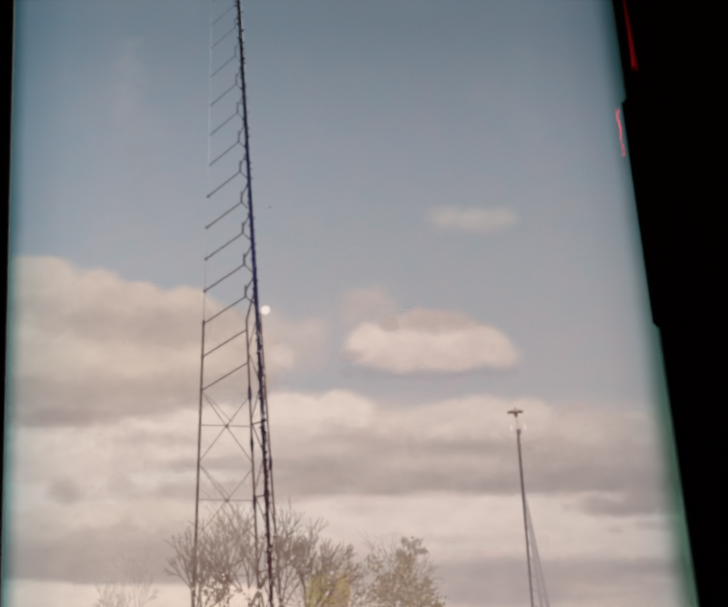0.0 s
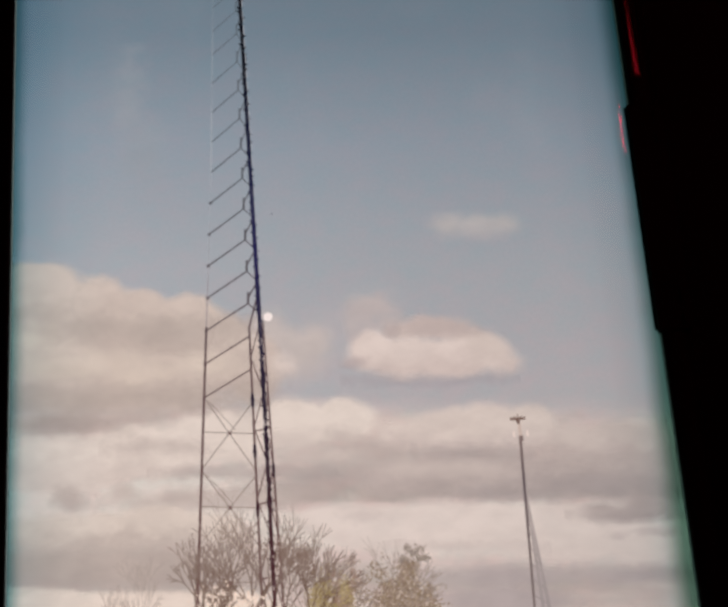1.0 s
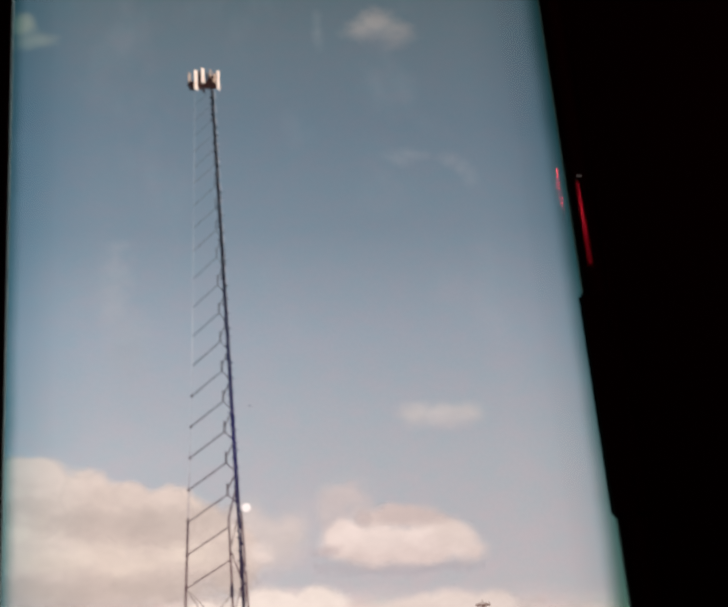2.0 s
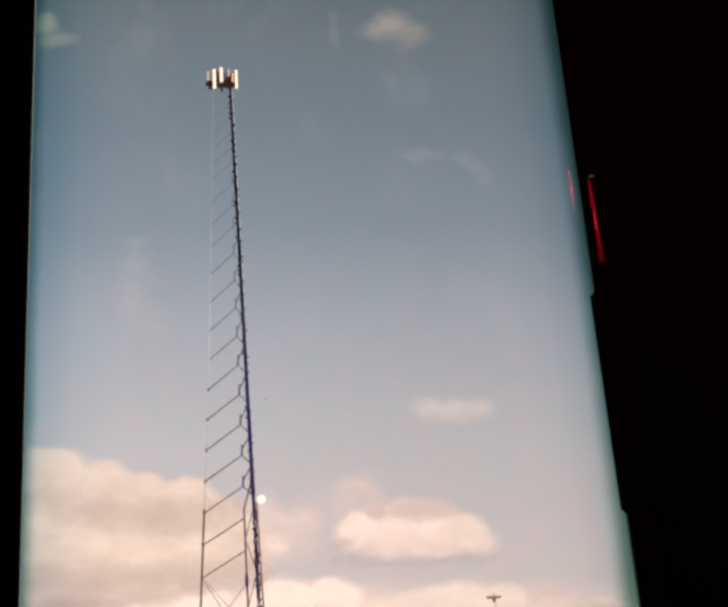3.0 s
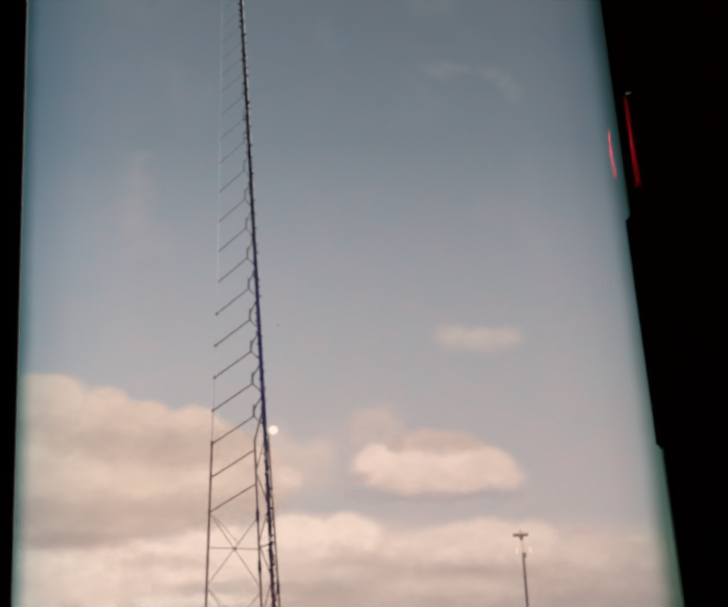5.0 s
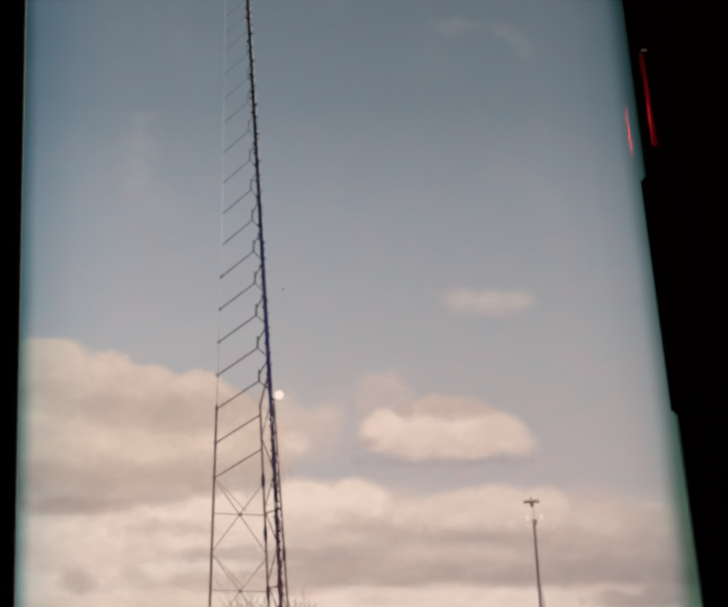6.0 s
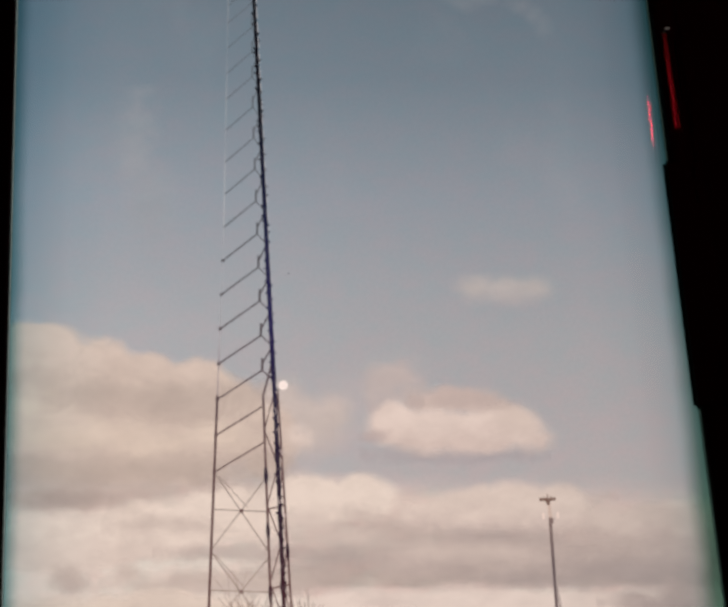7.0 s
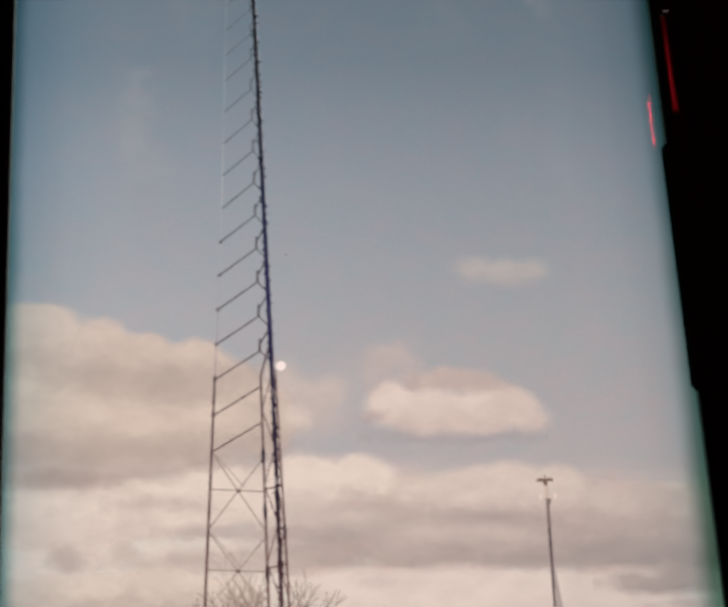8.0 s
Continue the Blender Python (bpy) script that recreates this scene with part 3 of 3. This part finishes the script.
    cloud(disp, ((12.4, 52.1, 2.4, 1.7), (10.8, 50.9, 2.0, 1.3), (15.0, 50.4, 2.0, 1.6)), 25, (176, 165, 156), (146, 143, 142), wisp, soft=2.2, rough=0.9, opacity=0.38)
    cloud(disp, ((13.6, 32.9, 1.2, 0.8), (15.2, 33.6, 1.4, 0.5)), 26, (158, 160, 164), (150, 154, 159), wisp, soft=1.4, rough=0.6, opacity=0.2)
    cloud(disp, ((20.2, 32.7, 1.0, 0.7), (21.4, 31.6, 0.8, 0.8), (22.4, 30.5, 0.6, 1.0)), 27, (154, 157, 161), (148, 152, 158), wisp, soft=1.4, rough=0.7, opacity=0.2)
    cloud(disp, ((-31.5, 49.9, 2.6, 0.9), (-33.0, 52.3, 1.5, 1.6)), 28, (156, 152, 138), (132, 136, 132), wisp, soft=1.4, rough=0.6, opacity=0.8)
    cloud(disp, ((5.0, 50.9, 0.5, 1.8),), 29, (128, 138, 142), (120, 132, 138), wisp, soft=1.2, rough=0.5, opacity=0.35)
    cloud(disp, ((-21.5, 15.6, 1.8, 5), (-20.0, 9.7, 2.2, 4)), 30, (160, 163, 168), (152, 157, 163), wisp, soft=3.0, rough=1.2, opacity=0.35)


# legs of the near tower: x at a height y, as it leans and tapers
def leg_main(y):
    return -7.86 - 0.0175 * max(0.0, y + 12.0) - 0.008 * min(0.0, y + 12.0)


def leg_left(y):
    return -13.53 + 0.0625 * (y + 9.0) if y < 6 else -12.59 + 0.0425 * (y - 6.0)


def leg_mid(y):
    return -9.04 - 0.005 * (y + 10.0) if y < 20 else -9.19 + 0.018 * (y - 20.0)


def leg_right(y):
    return -7.6 - 0.027 * (y + 8.7)


def near_tower(disp):
    dark = line_material("display_tower_steel", [(-46, (104, 74, 70)), (-28, (102, 76, 74)), (-14, (96, 74, 76)), (-6, (86, 74, 80)), (8, (78, 82, 88)), (46, (82, 94, 102))],
                         [(-46, 0.95), (-6, 0.95), (12, 0.8), (20, 0.45), (26, 0.2), (46, 0.18)])
    pale = line_material("display_tower_pale_leg", [(-6, (150, 140, 146)), (5, (172, 178, 184)), (46, (150, 158, 162))], [(-6, 0.35), (-1, 0.12), (6, 0.05), (9, 0.3), (14, 0.28), (17, 0.06), (22, 0.2), (27, 0.05), (33, 0.15), (40, 0.1), (46, 0.06)])
    tie = line_material("display_tower_tie", [(-46, (100, 76, 74)), (-14, (96, 76, 78)), (-6, (82, 72, 78)), (8, (82, 86, 92)), (46, (84, 96, 104))],
                        [(-46, 0.9), (-6, 0.85), (3, 0.72), (11, 0.52), (18, 0.38), (26, 0.26), (46, 0.14)])
    black = line_material("display_tower_cable_leg", [(-46, (84, 46, 46)), (-30, (66, 38, 44)), (-22, (44, 28, 42)), (-10, (40, 34, 56)), (-2, (34, 30, 74)), (8, (26, 30, 58)), (20, (12, 14, 24)), (46, (16, 14, 18))], None, 0.06)
    faint = line_material("display_tower_brace", [(-46, (120, 96, 88)), (-24, (138, 122, 114)), (-16, (128, 114, 110))], [(-46, 0.5), (-16, 0.52)])
    glint = line_material("display_tower_glint", [(-10, (190, 190, 200)), (46, (180, 182, 186))], [(-10, 0.1), (0, 0.4), (46, 0.5)])
    rng = random.Random(4)

    def leg(name, fx, y0, y1, w0, w1, mat, label, z=0.05, n=14):
        bm = bmesh.new()
        for i in range(n):
            a, b = y0 + (y1 - y0) * i / n, y0 + (y1 - y0) * (i + 1) / n
            bar(bm, (fx(a), a), (fx(b), b), w0 + (w1 - w0) * i / n, w0 + (w1 - w0) * (i + 1) / n, z)
        return part(name, bm, mat, disp, label)

    leg("tower_leg", leg_left, -46, -9.0, 0.29, 0.23, dark, "dark steel leg of the near lattice tower")
    leg("tower_leg", leg_left, -9.0, 43.5, 0.18, 0.14, pale, "sunlit pale leg of the near lattice tower")
    leg("tower_leg", leg_mid, -46, -9.2, 0.27, 0.22, dark, "dark steel leg of the near lattice tower")
    leg("tower_leg", leg_right, -46, -8.8, 0.27, 0.18, dark, "dark steel leg of the near lattice tower")
    leg("tower_leg", leg_main, -46, -8.0, 0.36, 0.40, black, "leg of the near tower thick with cables", 0.075)
    leg("tower_leg", leg_main, -8.0, 44.0, 0.48, 0.31, black, "leg of the near tower thick with cables", 0.075)
    # sunlit rungs along the cable leg
    bm = bmesh.new()
    y = -34.0
    while y < 43:
        w = (0.26 if y < -2 else 0.34) + 0.22 * rng.random()
        s = rng.choice((-1, 1))
        bar(bm, (leg_main(y) + s * 0.05, y), (leg_main(y) + s * (0.2 + w * 0.35), y + 0.26), 0.26, 0.16, 0.10)
        y += 0.45 + 0.8 * rng.random()
    part("cable_clamps", bm, black, disp, "dark clamps along the tower's cables")
    bm = bmesh.new()
    y = -9.0
    while y < 43:
        bar(bm, (leg_main(y) + 0.26, y), (leg_main(y + 1.3) + 0.24, y + 1.3), 0.10, 0.08, 0.10)
        y += 1.75
    part("leg_glint", bm, glint, disp, "sunlit edge of the cable leg")
    bm = bmesh.new()
    for i in range(90):
        y = rng.uniform(-44, -9)
        x = rng.uniform(leg_mid(y) + 0.2, leg_right(y))
        bar(bm, (x, y), (x + rng.uniform(-0.06, 0.06), y + rng.uniform(0.15, 0.5)), rng.uniform(0.07, 0.15), 0.06, 0.112, 0.01)
    part("sun_fleck", bm, line_material("display_sun_fleck", [(-46, (236, 214, 204)), (-8, (226, 212, 210))], [(-46, 0.5), (-30, 0.4), (-8, 0.3)]), disp, "bright flecks of sky between the legs")
    bar_top = bar(bmesh.new(), (leg_mid(-9.3), -9.3), (leg_main(-5.8), -5.8), 0.2, 0.2, 0.05)
    part("tower_leg", bar_top, dark, disp, "dark steel leg of the near lattice tower")
    # sloping ties between the left and the middle leg, closer together upwards
    y, gap = -16.4, 3.5
    while y < 43:
        rise = 2.62 if y < 10 else 2.62 - 0.018 * (y - 10)
        bm = bmesh.new()
        bar(bm, (leg_left(y), y), (leg_mid(y + rise), y + rise), 0.16, 0.15, 0.045)
        if y < 8:
            bar(bm, (leg_left(y) - 0.16, y), (leg_left(y) + 0.16, y), 0.32, 0.32, 0.05)
        part("tower_tie", bm, tie, disp)
        # the tie's far end runs on to the cable leg
        if y > -12:
            bm = bmesh.new()
            yy = y + rise
            bar(bm, (leg_mid(yy), yy - 0.1), (leg_mid(yy) + 0.05, yy + 1.25), 0.26, 0.2, 0.05)
            bar(bm, (leg_mid(yy), yy), (leg_main(yy - 1.1), yy - 1.1), 0.12, 0.12, 0.05)
            bar(bm, (leg_mid(yy), yy + 0.6), (leg_main(yy + 2.3), yy + 2.3), 0.16, 0.16, 0.05)
            part("tower_joint", bm, tie, disp)
        y += gap if y < 20 else 2.9 if y < 28 else 2.1
    # crossed braces of the lower panels
    tops = [-16.4, -23.8, -31.0, -38.2]
    for a in tops:
        b = a - 7.3
        for p, q in (((leg_left(a), a), (leg_mid(b - 0.45), b - 0.45)), ((leg_left(b + 0.05), b + 0.05), (leg_mid(a - 0.8), a - 0.8)),
                     ((leg_left(a - 3.5), a - 3.5), (leg_mid(a - 4.0), a - 4.0)), ((leg_left(a - 0.3) + 0.4, a - 0.3), (leg_left(a) + 3.1, a - 3.5))):
            slim = p[1] == a - 0.3
            part("tower_brace", bar(bmesh.new(), p, q, 0.08 if slim else 0.12, None, 0.04), faint, disp)
        bm = bmesh.new()
        c = along((leg_left(a), a), (leg_mid(b - 0.3), b - 0.3), 0.5)
        bar(bm, (c[0] - 0.18, c[1]), (c[0] + 0.18, c[1]), 0.34, 0.34, 0.05)
        part("gusset_plate", bm, dark, disp)
    # narrow panels on both sides of the cable leg
    y, k = -9.0, 0
    while y > -45:
        for f, g in ((leg_mid, leg_main), (leg_main, leg_right)):
            a, b = (f, g) if k % 2 else (g, f)
            part("tower_brace", bar(bmesh.new(), (a(y), y), (b(y - 3.6), y - 3.6), 0.12, None, 0.045), dark, disp)
        y -= 3.6
        k += 1
    for y in (-20.0, -27.3, -34.5):
        part("tower_brace", bar(bmesh.new(), (leg_mid(y), y - 0.2), (leg_right(y), y + 0.1), 0.15, None, 0.045), dark, disp)
    for f, y, w in ((leg_main, -15.0, 0.55), (leg_mid, -17.0, 0.42), (leg_main, -21.0, 0.5), (leg_right, -24.2, 0.36), (leg_mid, -22.2, 0.4), (leg_main, -27.3, 0.6), (leg_mid, -28.0, 0.4), (leg_main, -33.5, 0.5)):
        bm = bmesh.new()
        bar(bm, (f(y), y - 0.75), (f(y), y), w * 0.6, w, 0.115)
        bar(bm, (f(y), y), (f(y), y + 0.75), w, w * 0.6, 0.115)
        part("gusset_plate", bm, black, disp)
    # round dish
    bm = bmesh.new()
    bmesh.ops.create_cone(bm, cap_ends=True, segments=28, radius1=0.47 * MM, radius2=0.42 * MM, depth=0.04 * MM, matrix=Matrix.Translation((-7.02 * MM, -8.36 * MM, 0.1 * MM)))
    part("dish", bm, Net("display_dish").glow(lin(242, 230, 226)), disp, "small round white dish on the near tower")
    # ring of panel antennas on the top
    gold = island_material("display_panel_tan", [(190, 160, 140), (214, 186, 160)])
    white = island_material("display_panel_bright", [(255, 226, 204), (255, 240, 226)])
    for x, y0, y1, w, m in ((-11.62, 44.6, 45.9, 0.22, gold), (-10.82, 43.4, 46.2, 0.40, white), (-9.92, 44.3, 46.4, 0.38, white),
                            (-8.95, 45.0, 46.1, 0.18, gold), (-8.0, 43.2, 45.9, 0.32, white), (-8.45, 44.2, 45.5, 0.26, gold)):
        bm = bmesh.new()
        bar(bm, (x, y0 + 0.1), (x + 0.02, y1 - 0.1), w, w, 0.10)
        bar(bm, (x, y0), (x, y0 + 0.1), w * 0.6, w, 0.10)
        bar(bm, (x + 0.02, y1 - 0.1), (x + 0.02, y1), w, w * 0.6, 0.10)
        part("panel_antenna", bm, m, disp, "upright sunlit panel antenna")
    rust = island_material("display_platform_dark", [(24, 18, 20), (46, 30, 28), (34, 24, 24), (70, 46, 40)])
    bm = bmesh.new()
    bar(bm, (-11.8, 44.6), (-8.0, 43.7), 0.35, 0.5, 0.08)
    bar(bm, (-10.6, 44.0), (-8.3, 44.0), 0.7, 1.3, 0.075)
    bar(bm, (-9.3, 44.2), (-8.3, 45.2), 0.9, 0.7, 0.07)
    bar(bm, (-10.3, 44.2), (-10.4, 46.0), 0.5, 0.3, 0.07)
    bar(bm, (-11.9, 44.2), (-11.3, 44.0), 0.5, 0.45, 0.075)
    for px, py, pw in ((-11.2, 43.3, 0.24), (-9.9, 42.9, 0.26), (-9.3, 43.3, 0.3), (-8.7, 43.4, 0.4)):
        bar(bm, (px, py), (px + 0.05, py + 1.0), pw, pw, 0.085)
    for px, py in ((-10.35, 44.9), (-9.4, 45.0), (-9.1, 44.8), (-8.3, 44.9)):
        bar(bm, (px, py - 0.8), (px, py + 0.7), 0.22, 0.16, 0.08)
    for i in range(12):
        x = -11.6 + 3.6 * rng.random()
        bar(bm, (x, 43.2 + 0.6 * rng.random()), (x + 0.2 * rng.random(), 44.4), 0.18, 0.18, 0.085)
    part("antenna_platform", bm, rust, disp, "dark platform under the ring of antennas")
    # a bird or speck in the sky
    part("speck", bar(bmesh.new(), (-6.15, 2.9), (-6.0, 2.95), 0.12), Net("display_speck").glow(lin(70, 76, 84)), disp, "tiny dark speck in the photo's sky")


def far_tower(disp):
    steel = line_material("display_far_tower", [(-46, (128, 116, 114)), (-34, (114, 100, 98)), (-27, (96, 84, 88)), (-22, (132, 114, 110)), (-20.9, (112, 88, 80)), (-20.3, (140, 118, 108)), (-19, (176, 156, 148))])
    faint = line_material("display_far_tower_faint", [(-46, (140, 132, 134)), (-27, (172, 160, 156))], [(-46, 0.8), (-33, 0.7), (-27, 0.35)])
    x = lambda y: 18.16 + 0.022 * (y + 23.0)
    bm = bmesh.new()
    for i in range(8):
        a, b = -22.6 - 2.7 * i, -22.6 - 2.7 * (i + 1)
        bar(bm, (x(a), a), (x(b), b), 0.30 - 0.012 * i, 0.29 - 0.012 * i, 0.05)
    part("mast", bm, steel, disp, "dark mast of the far tower")
    part("mast_top", bar(bmesh.new(), (18.17, -20.8), (18.22, -22.6), 0.26, 0.34, 0.05), Net("display_mast_top").glow(lin(196, 176, 166)), disp, "pale top of the far mast")
    bm = bmesh.new()
    bar(bm, (17.4, -20.75), (18.8, -20.78), 0.26, 0.24, 0.06)
    bar(bm, (18.12, -21.3), (18.1, -20.65), 0.22, 0.62, 0.06)
    for px, top in ((17.38, -20.55), (17.75, -20.48), (18.1, -20.25), (18.45, -20.48), (18.8, -20.55)):
        bar(bm, (px, -20.9), (px, top), 0.15, 0.1, 0.06)
    part("antenna_ring", bm, steel, disp, "ring of antennas on the far tower")
    part("collar", bar(bmesh.new(), (18.02, -22.75), (18.46, -22.8), 0.55, 0.55, 0.06), steel, disp)
    for px in (17.55, 18.95):
        part("dish", bar(bmesh.new(), (px - 0.02, -22.6), (px, -22.0), 0.26, 0.2, 0.055), Net("display_far_dish").glow(lin(226, 208, 200)), disp, "small white dish on the far tower")
    for tx, w in ((18.55, 0.18), (19.35, 0.22)):
        bm = bmesh.new()
        bar(bm, (x(-27.8) + 0.05, -27.8), (tx + 0.35, -44.0), 0.20, w + 0.25, 0.045)
        part("mast_leg", bm, faint, disp, "faint leg of the far tower")
    for i in range(9):
        y = -30.5 - 1.5 * i
        k = (-27.8 - y) / 16.2
        part("mast_brace", bar(bmesh.new(), (x(y), y), (x(y) + 0.2 + 1.65 * k, y - 0.9), 0.16, None, 0.04), faint, disp)


def bare_tree(disp, x, y, size, seed, mat, label):
    """A leafless tree: limbs that fork and thin out into twigs."""
    rng = random.Random(seed)
    bm = bmesh.new()

    def grow(p, ang, length, w, depth):
        q = p
        for i in range(3):
            ang += rng.uniform(-0.12, 0.12)
            r = (q[0] + math.sin(ang) * length / 3, q[1] + math.cos(ang) * length / 3)
            bar(bm, q, r, max(w * (1 - 0.1 * i), 0.10), max(w * (1 - 0.1 * (i + 1)), 0.085), 0.05)
            q = r
            if depth < 4 and i and rng.random() < 0.7:
                grow(q, ang + rng.choice((-1, 1)) * rng.uniform(0.25, 0.6), length * rng.uniform(0.45, 0.7), w * 0.55, depth + 1)
        if depth < 4:
            for s in (-1, 1):
                grow(q, ang + s * rng.uniform(0.06, 0.34), length * rng.uniform(0.6, 0.85), w * 0.66, depth + 1)

    grow((x, y), rng.uniform(-0.1, 0.1), size, size * 0.08, 0)
    return part("bare_tree", bm, mat, disp, label)


def shrub(disp, x, y, rx, ry, count, seed, mat, label, lumps=6):
    rng = random.Random(seed)
    bm = bmesh.new()
    blobs = [(x + rx * rng.uniform(-0.75, 0.75), y + ry * rng.uniform(-0.9, 0.55), rng.uniform(0.25, 0.5)) for _ in range(lumps)]
    for _ in range(count):
        bx, by, k = rng.choice(blobs)
        px, py = rng.gauss(bx, rx * k * 0.5), rng.gauss(by, ry * k * 0.5)
        a, s = rng.uniform(0, math.pi), rng.uniform(0.10, 0.28)
        bar(bm, (px, py), (px + s * math.cos(a), py + s * math.sin(a)), s * 0.8, s * 0.3, 0.055 + 0.02 * rng.random(), 0.01)
    return part("shrub", bm, mat, disp, label)


def trees(disp):
    fade = [(-50, 0.9), (-37, 0.74), (-33, 0.52), (-30, 0.32), (-27.5, 0.1)]
    twig = line_material("display_twigs", [(-50, (88, 64, 56)), (-36, (102, 78, 66)), (-28, (134, 112, 102))], fade)
    thin = line_material("display_far_twigs", [(-50, (138, 120, 110)), (-30, (168, 153, 144))], [(-50, 0.5), (-36, 0.32), (-32, 0.18), (-28.5, 0.06)])
    for x, y, s, seed, m in ((-20.8, -42.0, 3.3, 3, thin), (-25.0, -43.0, 2.8, 5, thin), (-12.6, -44.0, 5.2, 11, twig), (-8.4, -44.0, 5.2, 13, twig),
                             (-5.0, -44.0, 4.8, 17, twig), (-1.4, -44.0, 3.9, 19, thin), (3.0, -44.0, 4.1, 23, thin), (-14.6, -42.0, 3.8, 29, twig), (-6.6, -42.0, 3.6, 37, twig), (-3.4, -43.0, 4.2, 48, thin),
                             (-10.6, -43.0, 4.9, 53, twig), (-15.8, -43.5, 4.4, 61, twig)):
        bare_tree(disp, x, y, s, seed, m, "leafless brown tree at the photo's foot")
    yellow = island_material("display_yellow_leaves", [(158, 138, 96), (176, 156, 108), (142, 124, 90), (190, 172, 138)], 0.5)
    brown = island_material("display_brown_leaves", [(132, 110, 96), (160, 138, 124), (110, 92, 80), (146, 126, 100), (206, 190, 178)], 0.72)
    russet = island_material("display_russet_leaves", [(142, 112, 98), (164, 136, 122), (122, 96, 84), (200, 182, 170)], 0.6)
    sun = island_material("display_sunlit_gaps", [(245, 226, 210), (232, 206, 190)], 0.85)
    shrub(disp, -2.3, -38.0, 2.3, 3.4, 2000, 2, yellow, "yellow-green leafy shrub at the photo's foot", 16)
    shrub(disp, 4.6, -36.4, 2.8, 3.2, 1500, 16, brown, "brown leafy shrub at the photo's foot", 12)
    shrub(disp, 2.6, -38.4, 2.8, 3.6, 1500, 6, brown, "brown leafy shrub at the photo's foot", 10)
    shrub(disp, 6.4, -36.0, 1.7, 3.0, 900, 8, brown, "brown leafy shrub at the photo's foot", 9)
    shrub(disp, 7.4, -38.6, 2.4, 3.0, 1400, 9, brown, "brown leafy shrub at the photo's foot", 10)
    shrub(disp, -9.8, -37.2, 5.6, 2.4, 800, 12, sun, "bright sunlit twigs at the photo's foot", 14)
    shrub(disp, 6.4, -33.0, 1.5, 1.2, 300, 31, island_material("display_grey_leaves", [(124, 110, 102), (142, 128, 118), (162, 148, 138)], 0.45), "grey-green leafy twig top at the photo's foot", 6)
    shrub(disp, -0.8, -35.6, 1.6, 3.0, 700, 21, russet, "reddish-brown shrub at the photo's foot", 9)
    shrub(disp, -8.0, -41.5, 8.5, 2.0, 360, 14, brown, "brown undergrowth at the photo's foot", 14)


room()
table()
red_lamp()
screen = phone()
clouds(screen)
far_tower(screen)
near_tower(screen)
trees(screen)
